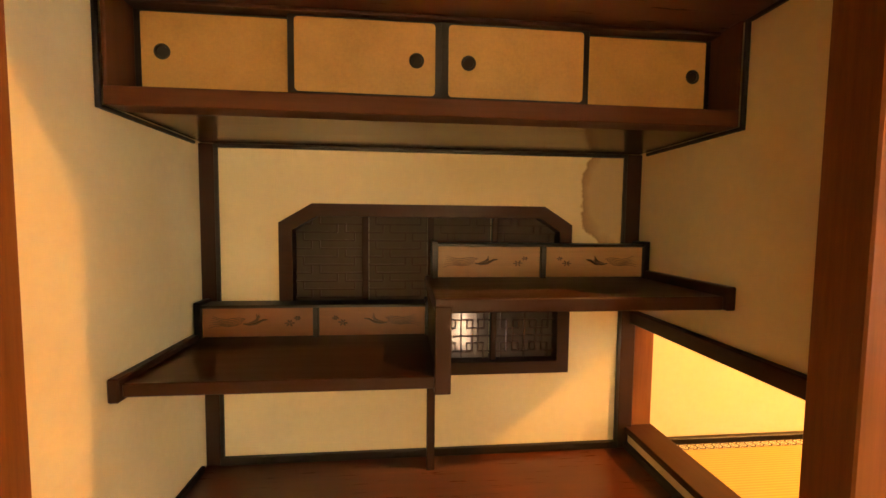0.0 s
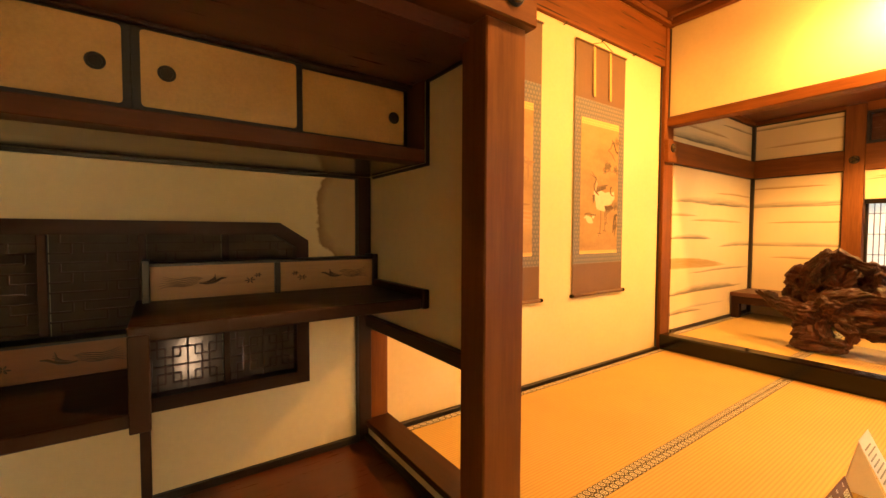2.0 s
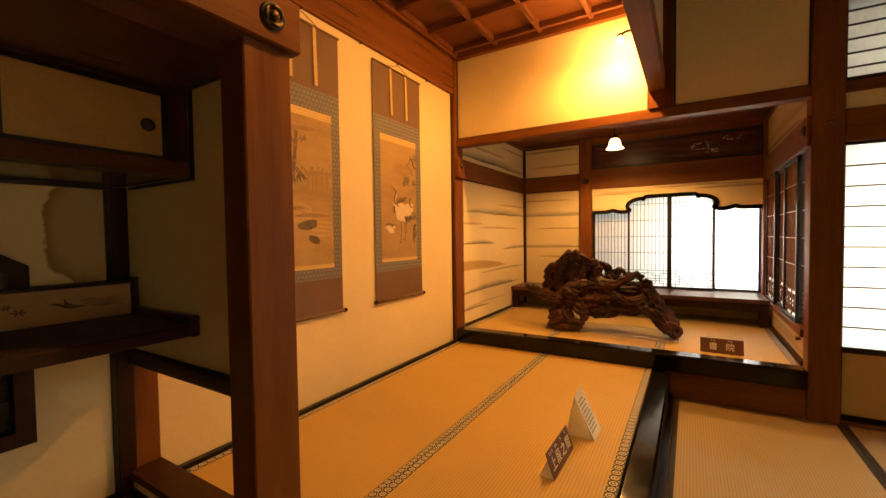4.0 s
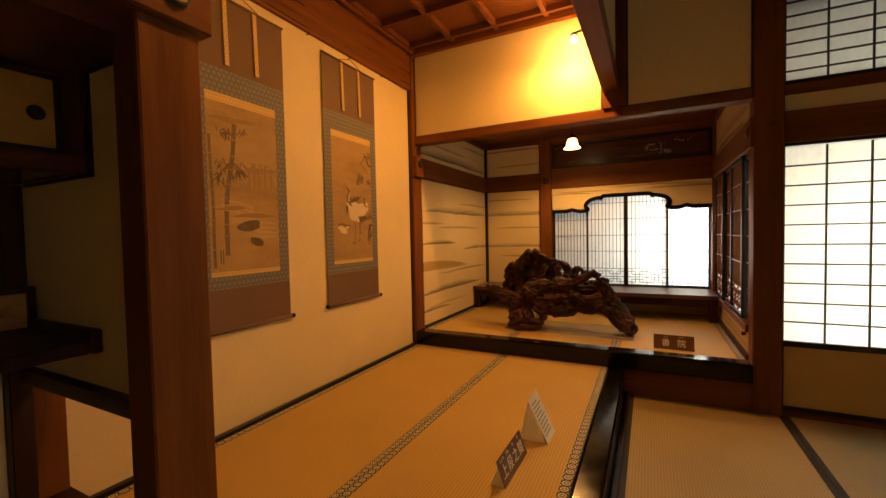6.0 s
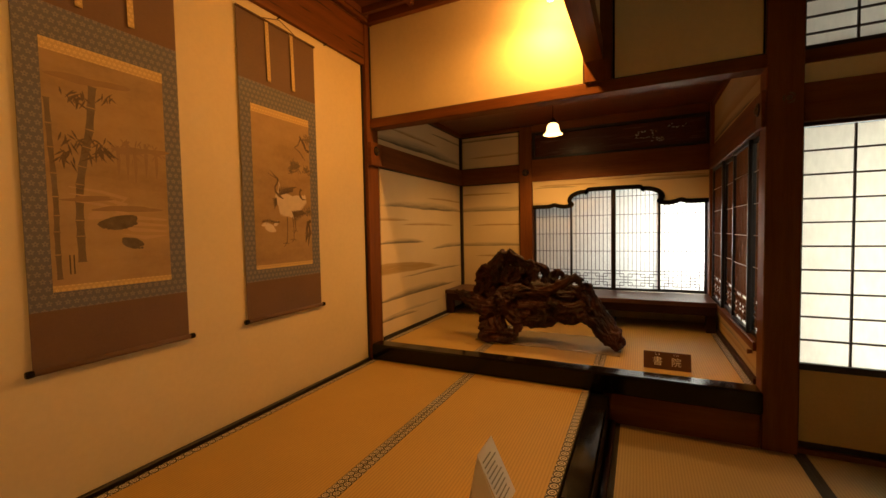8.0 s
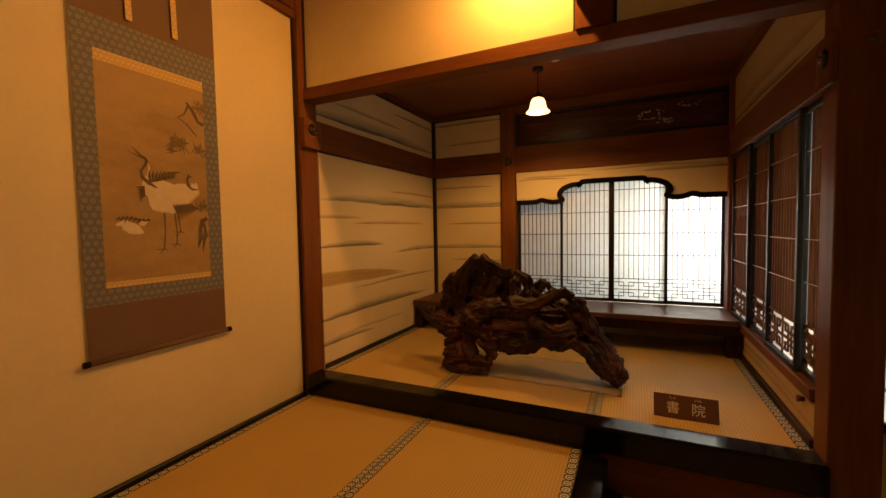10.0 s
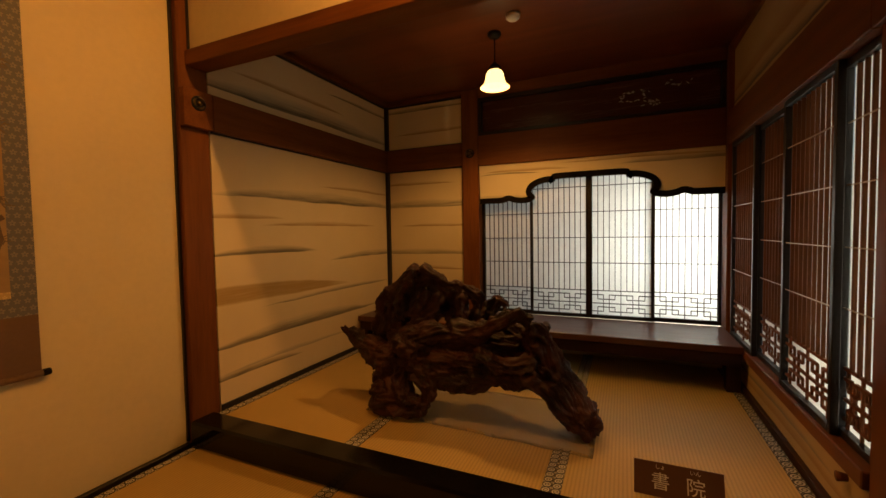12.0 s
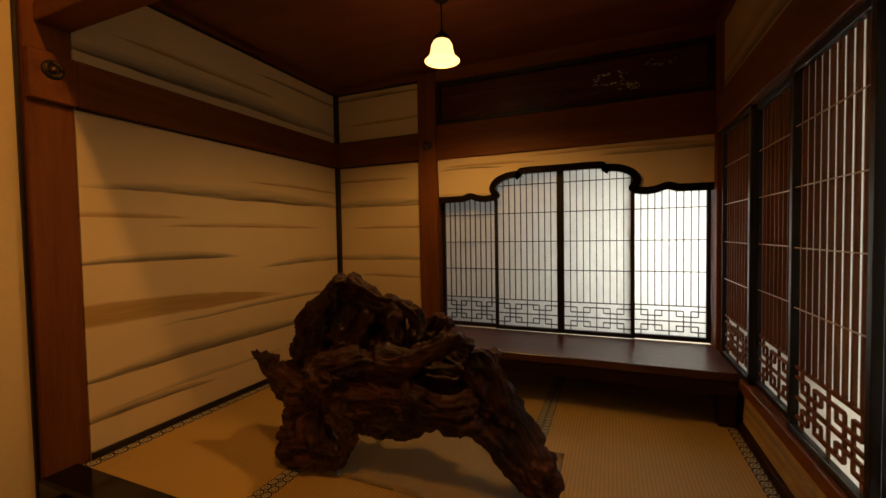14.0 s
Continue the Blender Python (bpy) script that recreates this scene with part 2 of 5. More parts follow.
def crest_border(name):
    """Woven border with rows of ringed crests, 44 mm apart, in white on dark blue-grey."""
    m, t, p = material(name)
    v = node(t, "ShaderNodeTexCoord").outputs["UV"]
    sep = node(t, "ShaderNodeSeparateXYZ", {0: v})
    a = calc(t, "SUBTRACT", calc(t, "FRACT", sep.outputs[0]), 0.5)
    b = calc(t, "SUBTRACT", calc(t, "FRACT", sep.outputs[1]), 0.5)
    d = calc(t, "SQRT", calc(t, "ADD", calc(t, "MULTIPLY", a, a), calc(t, "MULTIPLY", b, b)))
    ang = calc(t, "ARCTAN2", b, a)
    ring = calc(t, "SINE", calc(t, "ADD", calc(t, "MULTIPLY", d, 25.0), calc(t, "MULTIPLY", calc(t, "SINE", calc(t, "MULTIPLY", ang, 2.0)), 0.9)))
    inside = calc(t, "LESS_THAN", d, 0.47)
    ringm = calc(t, "MULTIPLY", calc(t, "GREATER_THAN", ring, -0.2), inside)
    dia = calc(t, "LESS_THAN", calc(t, "ABSOLUTE", calc(t, "SUBTRACT", calc(t, "ADD", calc(t, "ABSOLUTE", a), calc(t, "ABSOLUTE", b)), 0.86)), 0.05)
    f = calc(t, "MAXIMUM", ringm, dia)
    col = mix(t, f, (0.035, 0.033, 0.03), (0.66, 0.62, 0.52))
    col = mix(t, calc(t, "MULTIPLY", noisy(t, 60, coords(t), 3), 0.18), col, (0.15, 0.12, 0.08))
    t.links.new(col, p.inputs["Base Color"])
    p.inputs["Roughness"].default_value = 0.7
    bump(t, p, f, 0.15, 0.001)
    return m


CREST = crest_border("crest_border_cloth")
PLAIN_BORDER = plain("dark_border_cloth", (0.02, 0.016, 0.015), 0.7, vary=0.3, scale=60)


def paper_material(name, colour=(0.88, 0.87, 0.82), through_share=0.6):
    m, t, p = material(name)
    t.nodes.remove(p)
    fib = noisy(t, 30, coords(t, (1, 1, 0.4)), 4)
    col = ramp(t, fib, [(0.3, tuple(c * 0.9 for c in colour)), (0.7, colour)])
    d = node(t, "ShaderNodeBsdfDiffuse", {"Color": col})
    tr = node(t, "ShaderNodeBsdfTranslucent", {"Color": col})
    mx = node(t, "ShaderNodeMixShader", {0: through_share, 1: d.outputs[0], 2: tr.outputs[0]})
    t.links.new(mx.outputs[0], t.nodes["Material Output"].inputs[0])
    return m


PAPER = paper_material("shoji_paper")
# paper coloured dark to stand for the dim space behind the alcove window
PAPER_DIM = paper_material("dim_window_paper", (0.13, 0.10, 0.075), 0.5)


def glow(name, colour, strength):
    m, t, p = material(name)
    p.inputs["Base Color"].default_value = (*colour, 1)
    p.inputs["Emission Color"].default_value = (*colour, 1)
    p.inputs["Emission Strength"].default_value = strength
    return m


BULB = glow("lit_bulb", (1.0, 0.72, 0.35), 60)
SHADE = glow("lit_milk_glass", (1.0, 0.60, 0.22), 4.5)


# ---- mesh helpers ----
def box(bm, x0, x1, y0, y1, z0, z1):
    m = Matrix.Translation(((x0 + x1) / 2, (y0 + y1) / 2, (z0 + z1) / 2)) @ Matrix.Diagonal((abs(x1 - x0), abs(y1 - y0), abs(z1 - z0), 1))
    return bmesh.ops.create_cube(bm, size=1, matrix=m)["verts"]


def prism(bm, pts, depth):
    """A plate: closed outline pts (3D, one plane) pushed along the vector depth."""
    vs = [bm.verts.new(p) for p in pts]
    face = bm.faces.new(vs)
    got = bmesh.ops.extrude_face_region(bm, geom=[face])
    bmesh.ops.translate(bm, vec=depth, verts=[g for g in got["geom"] if isinstance(g, bmesh.types.BMVert)])
    bmesh.ops.recalc_face_normals(bm, faces=bm.faces[:])


def tube(bm, pts, radii, sides=10, caps=True):
    """A round limb through pts with a radius at each."""
    pts = [Vector(p) for p in pts]
    rings, up = [], Vector((0.31, 0.17, 0.93))
    for i, p in enumerate(pts):
        d = (pts[min(i + 1, len(pts) - 1)] - pts[max(i - 1, 0)]).normalized()
        a = d.cross(up)
        if a.length < 0.05:
            a = d.cross(Vector((1, 0, 0)))
        a.normalize()
        b = d.cross(a)
        r = radii[i] if hasattr(radii, "__len__") else radii
        rings.append([bm.verts.new(p + r * (math.cos(k * math.tau / sides) * a + math.sin(k * math.tau / sides) * b)) for k in range(sides)])
    for r0, r1 in zip(rings, rings[1:]):
        for k in range(sides):
            bm.faces.new((r0[k], r0[(k + 1) % sides], r1[(k + 1) % sides], r1[k]))
    if caps:
        bm.faces.new(rings[0][::-1])
        bm.faces.new(rings[-1])


def lathe(bm, centre, profile, sides=32):
    """A turned body round a vertical line: profile of (radius, height)."""
    c = Vector(centre)
    rings = [[bm.verts.new(c + Vector((r * math.cos(k * math.tau / sides), r * math.sin(k * math.tau / sides), h))) for k in range(sides)] for r, h in profile]
    for r0, r1 in zip(rings, rings[1:]):
        for k in range(sides):
            bm.faces.new((r0[k], r0[(k + 1) % sides], r1[(k + 1) % sides], r1[k]))


def part(name, bm, material_, parent=None, label="", bevel=0.0, smooth=False):
    """Links a bmesh as one mesh object, under a thing or a part if one is given."""
    if bevel:
        bmesh.ops.bevel(bm, geom=bm.edges[:], offset=bevel, segments=1, affect="EDGES", clamp_overlap=True)
    data = bpy.data.meshes.new(name)
    bm.to_mesh(data)
    bm.free()
    data.materials.append(material_)
    if smooth:
        data.polygons.foreach_set("use_smooth", [True] * len(data.polygons))
    ob = new(name, data)
    if parent is not None:
        ob.parent = parent
    if label:
        ob["label"] = label
    return ob


def boxes(name, material_, dims, parent=None, label="", bevel=0.0):
    bm = bmesh.new()
    for d in dims:
        box(bm, *d)
    return part(name, bm, material_, parent, label, bevel)


def built(name, material_, dims, label, category="", bevel=0.003):
    """A piece of the setting made of boxes."""
    return tagged(boxes(name, material_, dims, None, "", bevel), label, category or name.split("_")[0], "", "structure")


def empty(name, label, category, group="", at=(0, 0, 0)):
    ob = new(name)
    ob.location = at
    return tagged(ob, label, category, group)


# ---- the setting ----
# floors
built("ground", plain("garden_soil", (0.12, 0.10, 0.07), 0.95), [(-60, 60, -60, 60, -0.6, -0.5)], "bare brown garden ground around the house", "ground", 0)
built("floor", DEEP["x"], [(-1.3, 4.2, -4.2, 2.1, -0.12, -0.03)], "dark subfloor under the tatami mats", "floor", 0)
built("plinth_1", DEEP["x"], [(1.14, 4.15, -0.12, 2.0, -0.03, 0.225)], "dark timber base under the raised tatami room", "floor", 0)
built("plinth_2", DEEP["x"], [(4.24, 6.4, -1.1, 2.0, -0.12, 0.35)], "dark timber base under the study floor", "floor", 0)


def uv_strip(bm, x0, x1, y0, y1, z, long_axis, rows):
    """A thin cloth band on a mat, with crest cells counted along and across it."""
    vs = box(bm, x0, x1, y0, y1, z - 0.004, z)
    uv = bm.loops.layers.uv.verify()
    cell = ((y1 - y0) if long_axis == "x" else (x1 - x0)) / rows
    for v in vs:
        for lo in v.link_loops:
            c = lo.vert.co
            lo[uv].uv = ((c.x - x0) / cell, (c.y - y0) / cell) if long_axis == "x" else ((c.y - y0) / cell, (c.x - x0) / cell)


def tatami(x0, x1, y0, y1, z, border, south, north, rows, label, group):
    """A mat with its rush surface and the two cloth borders along its long sides (width each, 0 for none)."""
    mat = empty("tatami_mat", label, "tatami mat", group, ((x0 + x1) / 2, (y0 + y1) / 2, z - 0.05))
    inv = Matrix.Translation(-mat.location)
    bm = bmesh.new()
    box(bm, x0 + 0.001, x1 - 0.001, y0 + 0.001, y1 - 0.001, z - 0.05, z)
    body = part("rush_surface", bm, TATAMI if border is CREST else TATAMI_OLD, None, "", 0.003)
    body.parent, body.matrix_parent_inverse = mat, inv
    for w, a, b in ((south, y0, y0 + south), (north, y1 - north, y1)):
        if w:
            bm = bmesh.new()
            uv_strip(bm, x0 + 0.002, x1 - 0.002, a + 0.001, b - 0.001, z + 0.003, "x", rows)
            ob = part("border_cloth", bm, border, None)
            ob.parent, ob.matrix_parent_inverse = mat, inv
    return mat


RAISED, STUDY, MAIN = 0.265, 0.395, 0.03
tatami(1.14, 4.15, 0.897, 1.87, RAISED, CREST, 0.038, 0.046, 1, "golden rush mat with crested cloth border by the scroll wall", "raised room mats")
tatami(1.14, 4.15, -0.034, 0.897, RAISED, CREST, 0.052, 0.040, 1, "golden rush mat with crested border beside the black edge beam", "raised room mats")
for a, b, s, n in ((0.896, 1.865, 0.042, 0.06), (-0.078, 0.896, 0.040, 0.042), (-1.036, -0.078, 0.05, 0.040)):
    tatami(4.239, 6.2, a, b, STUDY, CREST, s, n, 1, "pale rush mat with crested cloth border in the study", "study mats")
for x0, x1 in ((2.23, 4.195), (0.25, 2.23), (-1.25, 0.25)):
    for k, (y0, y1) in enumerate(((-1.248, -0.205), (-2.25, -1.248), (-3.22, -2.25), (-4.2, -3.22))):
        tatami(x0, x1, y0, y1, MAIN, PLAIN_BORDER, 0.034, 0.034, 1, "pale rush mat with plain black border in the lower room", "lower room mats")
tatami(-0.95, 0.99, -0.203, 0.8, MAIN, PLAIN_BORDER, 0.034, 0.034, 1, "pale rush mat with plain black border before the shelf alcove", "lower room mats")

# edge beams and steps
built("edge_beam_1", LACQUER, [(1.0, 4.083, -0.168, -0.036, 0.06, 0.262)], "black lacquered beam along the raised floor's edge", "edge beam", 0.012)
built("edge_beam_2", LACQUER, [(1.0, 1.138, -0.034, 0.80, 0.03, 0.262)], "black lacquered beam closing the raised floor's end", "edge beam", 0.012)
built("trim_1", DEEP["x"], [(1.0, 4.155, -0.203, -0.168, 0.0, 0.052)], "dark timber strip at the foot of the edge beam", "trim")
built("edge_beam_3", LACQUER, [(4.085, 4.237, -1.05, 1.88, 0.268, 0.413)], "black lacquered step beam of the study", "edge beam", 0.012)
built("step_board", TIMBER["y"], [(4.16, 4.28, -1.05, -0.12, -0.02, 0.27)], "brown timber board under the study's step", "step board")

# posts
built("post_1", TIMBER["z"], [(0.952, 1.118, 0.808, 0.93, -0.02, 2.03)], "brown square alcove post of polished timber", "post", 0.005)
built("post_2", TIMBER["z"], [(-0.95, -0.787, 0.808, 0.93, -0.02, 2.03)], "brown square alcove post at its far side", "post", 0.005)
built("post_3", TIMBER["z"], [(4.112, 4.285, 1.885, 2.02, 0.0, 3.42)], "brown square post between raised room and study", "post", 0.005)
built("post_4", TIMBER["z"], [(4.15, 4.30, -1.236, -1.054, -0.02, 3.42)], "brown square post beside the shoji doors", "post", 0.005)
built("post_5", TIMBER["z"], [(6.20, 6.33, 0.875, 1.035, 0.35, 2.75)], "brown square post beside the study window", "post", 0.005)
built("post_6", TIMBER["z"], [(6.15, 6.33, -1.12, -1.03, 0.35, 2.75)], "brown square corner post of the study", "post", 0.005)

# raised room: scroll wall, its head board, ceiling
built("wall_north", PLASTER, [(1.09, 4.14, 1.93, 2.05, -0.1, 3.45)], "cream plaster wall behind the hanging scrolls", "wall", 0)
built("trim_2", TRIM, [(1.14, 4.11, 1.90, 1.93, 0.225, 0.278), (4.097, 4.112, 1.915, 1.93, 0.285, 2.965)], "thin black trim framing the scroll wall", "trim", 0.002)
built("head_board", CRACKED, [(1.09, 4.112, 1.895, 1.93, 2.965, 3.33)], "broad brown timber board above the scrolls", "head board")
built("cornice_1", TIMBER["x"], [(1.09, 4.2, 1.85, 1.895, 3.33, 3.40)], "brown timber cornice along the scroll wall", "cornice")
built("cornice_2", TIMBER["y"], [(4.11, 4.167, -0.03, 1.85, 3.325, 3.40)], "brown timber cornice over the lit wall", "cornice")
built("wall_east_upper", PLASTER, [(4.18, 4.27, -1.054, 1.885, 2.488, 3.42)], "plaster wall panels above the study opening", "wall", 0)
built("trim_3", TRIM, [(4.168, 4.18, 0.004, 1.885, 2.485, 2.497), (4.168, 4.18, 1.873, 1.885, 2.497, 3.325), (4.168, 4.18, 0.004, 0.014, 2.497, 3.3), (4.168, 4.18, -1.05, -0.185, 2.485, 2.497), (4.168, 4.18, -0.2, -0.185, 2.497, 3.42), (4.168, 4.18, -1.05, -1.04, 2.497, 3.42)],
      "thin black trim round the upper wall panels", "trim", 0.002)
built("lintel_1", TIMBER["y"], [(4.153, 4.285, -1.054, 1.885, 2.405, 2.487)], "brown timber lintel over the study opening", "lintel", 0.004)
built("beam_1", TIMBER["x"], [(-1.3, 4.139, -0.125, 0.0, 2.63, 2.76)], "brown timber beam over the edge of the raised room", "beam", 0.004)
built("post_10", TIMBER["z"], [(4.14, 4.18, -0.184, -0.001, 2.488, 3.42)], "short brown timber post under the long beam's end", "post", 0.003)
built("wall_over_beam", PLASTER, [(-1.3, 4.15, -0.105, -0.03, 2.76, 3.42)], "cream plaster band above the long beam", "wall", 0)
bm = bmesh.new()
box(bm, -1.3, 4.2, -0.1, 2.05, 3.415, 3.45)
for k in range(12):
    x = 4.03 - 0.483 * k
    box(bm, x - 0.02, x + 0.02, -0.05, 1.9, 3.36, 3.415)
for k in range(5):
    y = 1.855 - 0.465 * k
    box(bm, -1.3, 4.14, y - 0.02, y + 0.02, 3.362, 3.417)
tagged(part("ceiling", bm, CEIL_BOARD), "reddish-brown coffered timber ceiling of the raised room", "ceiling", "", "structure")
built("ceiling_main", CEIL_BOARD, [(-1.4, 4.2, -4.3, -0.1, 3.43, 3.47)], "brown timber ceiling of the lower room", "ceiling", 0)

# lower room: plain walls that close it, and the shoji side
built("wall_south", PLASTER_OCHRE, [(-1.4, -1.0, -4.32, -4.2, -0.1, 3.45), (1.0, 4.3, -4.32, -4.2, -0.1, 3.45), (-1.0, 1.0, -4.32, -4.2, 2.08, 3.45), (-1.0, 1.0, -4.32, -4.2, -0.1, 0.06)], "plain ochre plaster wall of the lower room", "wall", 0)
built("wall_west", PLASTER_OCHRE, [(-1.4, -1.27, -4.2, 2.05, -0.1, 3.45)], "plain ochre plaster wall closing the lower room", "wall", 0)
built("wall_shoji_side", PLASTER, [(4.2, 4.27, -4.2, -1.236, 2.29, 2.405), (4.2, 4.27, -4.32, -4.19, -0.1, 2.29), (4.2, 4.27, -4.32, -4.19, 2.405, 3.45)], "cream plaster band between shoji and transom", "wall", 0)
built("rail_1", TIMBER["y"], [(4.165, 4.275, -4.19, -1.237, 2.058, 2.285)], "brown timber rail over the shoji doors", "rail", 0.004)
built("rail_2", TIMBER["y"], [(4.18, 4.275, -4.19, -1.237, 2.405, 2.48)], "brown timber rail under the transom", "rail", 0.004)
built("rail_3", TIMBER["y"], [(4.18, 4.275, -4.19, -1.237, 0.0, 0.062)], "brown grooved timber sill under the shoji doors", "rail", 0.004)

# study: walls, ceiling, rails
built("wall_study_north", CLOUD_N, [(4.286, 6.34, 1.881, 2.0, 0.2, 2.76)], "cream papered wall with brushed grey and gold clouds", "wall", 0)
built("rail_4", TIMBER["x"], [(4.286, 6.22, 1.845, 1.881, 2.065, 2.275)], "brown timber rail along the painted wall", "rail", 0.004)
built("trim_4", TRIM, [(4.286, 6.2, 1.866, 1.881, 0.38, 0.43), (4.286, 6.2, 1.869, 1.881, 2.055, 2.065), (4.286, 6.2, 1.869, 1.881, 2.70, 2.715), (6.215, 6.25, 1.845, 1.881, 0.4, 2.76)],
      "thin black trim along the painted wall", "trim", 0.002)
built("rail_5", TIMBER["x"], [(4.29, 6.22, 1.84, 1.881, 2.715, 2.78)], "dark brown timber cornice in the study", "rail", 0.004)
built("wall_study_east", CLOUD_E, [(6.25, 6.33, 1.035, 1.881, 0.3, 2.76), (6.25, 6.33, -1.03, 0.875, 0.3, 0.69)], "cream papered wall with brushed clouds beside the window", "wall", 0)
built("rail_6", TIMBER["y"], [(6.205, 6.25, 1.035, 1.845, 2.065, 2.275)], "brown timber rail beside the study window", "rail", 0.004)
built("rail_7", TIMBER["y"], [(6.205, 6.33, -1.03, 0.875, 2.052, 2.325)], "deep brown timber rail over the study window", "rail", 0.004)
built("rail_8", TIMBER["y"], [(6.205, 6.33, -1.03, 0.875, 2.665, 2.76), (6.205, 6.25, 1.035, 1.84, 2.715, 2.76)], "brown timber cornice over the carved panel", "rail", 0.004)
built("trim_5", TRIM, [(6.236, 6.25, 1.035, 1.05, 0.7, 2.065), (6.236, 6.25, 1.05, 1.845, 2.055, 2.065), (6.236, 6.25, 1.035, 1.845, 2.275, 2.287), (6.236, 6.25, 1.035, 1.05, 2.287, 2.715), (6.236, 6.25, 1.05, 1.845, 2.70, 2.715)],
      "thin black trim round the painted panels", "trim", 0.002)
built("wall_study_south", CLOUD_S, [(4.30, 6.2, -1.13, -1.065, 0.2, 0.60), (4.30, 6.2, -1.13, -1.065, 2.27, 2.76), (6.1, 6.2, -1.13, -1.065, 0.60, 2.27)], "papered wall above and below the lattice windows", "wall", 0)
built("sill_1", TIMBER["x"], [(4.30, 6.15, -1.13, -1.035, 0.615, 0.675)], "brown timber sill under the lattice windows", "sill", 0.004)
built("trim_6", DEEP["x"], [(4.30, 6.15, -1.066, -1.04, 0.39, 0.43)], "dark timber skirting under the lattice windows", "trim", 0.002)
built("rail_9", TIMBER["x"], [(4.30, 6.15, -1.13, -1.03, 2.045, 2.27)], "brown timber rail over the lattice windows", "rail", 0.004)
built("rail_14", TIMBER["x"], [(4.146, 4.299, -1.053, -1.03, 2.046, 2.269)], "short brown timber rail wrapping the post", "rail", 0.004)
built("rail_10", TIMBER["x"], [(4.30, 6.15, -1.066, -1.04, 2.70, 2.76)], "brown timber cornice over the painted frieze", "rail", 0.004)
built("ceiling_study", STUDY_BOARD, [(4.272, 6.35, -1.13, 2.0, 2.76, 2.80)], "dark reddish-brown board ceiling of the study", "ceiling", 0)
built("roof_study", DEEP["x"], [(4.27, 6.6, -1.5, 2.1, 2.95, 3.0)], "dark roof boards over the study", "roof", 0)

# shelf alcove: walls, ceiling, floor, front rail
bm = bmesh.new()
loops = [[bm.verts.new((x, y, z)) for x, z in ((x0, z0), (x1, z0), (x1, z1), (x0, z1))] for x0, x1, z0, z1, y in ((-0.85, 1.03, 0.2, 2.2, 1.80), (-0.54, 0.71, 0.685, 1.425, 1.80), (-0.54, 0.71, 0.685, 1.425, 1.92), (-0.85, 1.03, 0.2, 2.2, 1.92))]
for r0, r1 in zip(loops, loops[1:] + loops[:1]):
    for k in range(4):
        bm.faces.new((r0[k], r0[(k + 1) % 4], r1[(k + 1) % 4], r1[k]))
bmesh.ops.recalc_face_normals(bm, faces=bm.faces[:])
tagged(part("wall_alcove_back", bm, PLASTER_STAINED), "cream plaster alcove wall with a brown water stain", "wall", "", "structure")
built("wall_alcove_west", PLASTER, [(-0.95, -0.85, 0.93, 1.92, 0.0, 3.43)], "cream plaster side wall of the shelf alcove", "wall", 0)
built("wall_alcove_east", PLASTER, [(1.03, 1.09, 0.93, 1.93, 0.961, 3.43)], "cream plaster partition with an opening at its foot", "wall", 0)
built("wall_over_alcove", PLASTER, [(-0.95, 1.09, 0.84, 0.92, 2.17, 3.43)], "cream plaster band over the shelf alcove", "wall", 0)
built("wall_alcove_upper", PLASTER, [(-0.95, 1.09, 1.802, 1.922, 2.205, 3.42)], "plain plaster closing the space over the alcove", "wall", 0)
built("ceiling_alcove", RED_BOARD, [(-0.85, 1.03, 0.89, 1.80, 1.985, 2.04)], "reddish-brown board ceiling of the shelf alcove", "ceiling", 0)
built("floor_alcove", RED_BOARD, [(-0.85, 1.0, 0.93, 1.80, 0.25, 0.317)], "glossy reddish-brown board floor of the alcove", "floor", 0)
built("edge_beam_4", LACQUER, [(-0.787, 0.952, 0.82, 0.93, -0.02, 0.33)], "black lacquered front beam of the alcove floor", "edge beam", 0.01)
built("rail_11", TIMBER["x"], [(-1.2, 1.145, 0.785, 0.925, 2.032, 2.19)], "brown timber rail across the alcove front", "rail", 0.005)
built("rail_12", DEEP["y"], [(1.0, 1.10, 0.93, 1.80, 0.902, 0.960)], "dark timber rail under the partition wall", "rail", 0.004)
built("sill_2", DEEP["y"], [(1.0, 1.138, 0.93, 1.85, 0.385, 0.415)], "dark timber sill of the low opening", "sill", 0.003)
built("wall_under_sill", PLASTER, [(1.012, 1.13, 0.93, 1.85, 0.22, 0.385)], "cream plaster strip under the low sill", "wall", 0)
built("trim_7", TRIM, [(0.99, 1.012, 0.93, 1.80, 0.317, 0.345)], "black strip along the alcove floor", "trim", 0.002)
built("post_7", TIMBER["z"], [(1.01, 1.13, 1.80, 1.93, 0.415, 0.902)], "brown timber jamb of the low opening", "post", 0.003)
built("post_8", DEEP["z"], [(-0.85, -0.792, 1.786, 1.80, 0.317, 1.66)], "dark corner post of the shelf alcove", "post", 0.003)
built("post_9", DEEP["z"], [(0.962, 1.03, 1.786, 1.80, 0.317, 1.66)], "dark corner post of the shelf alcove", "post", 0.003)
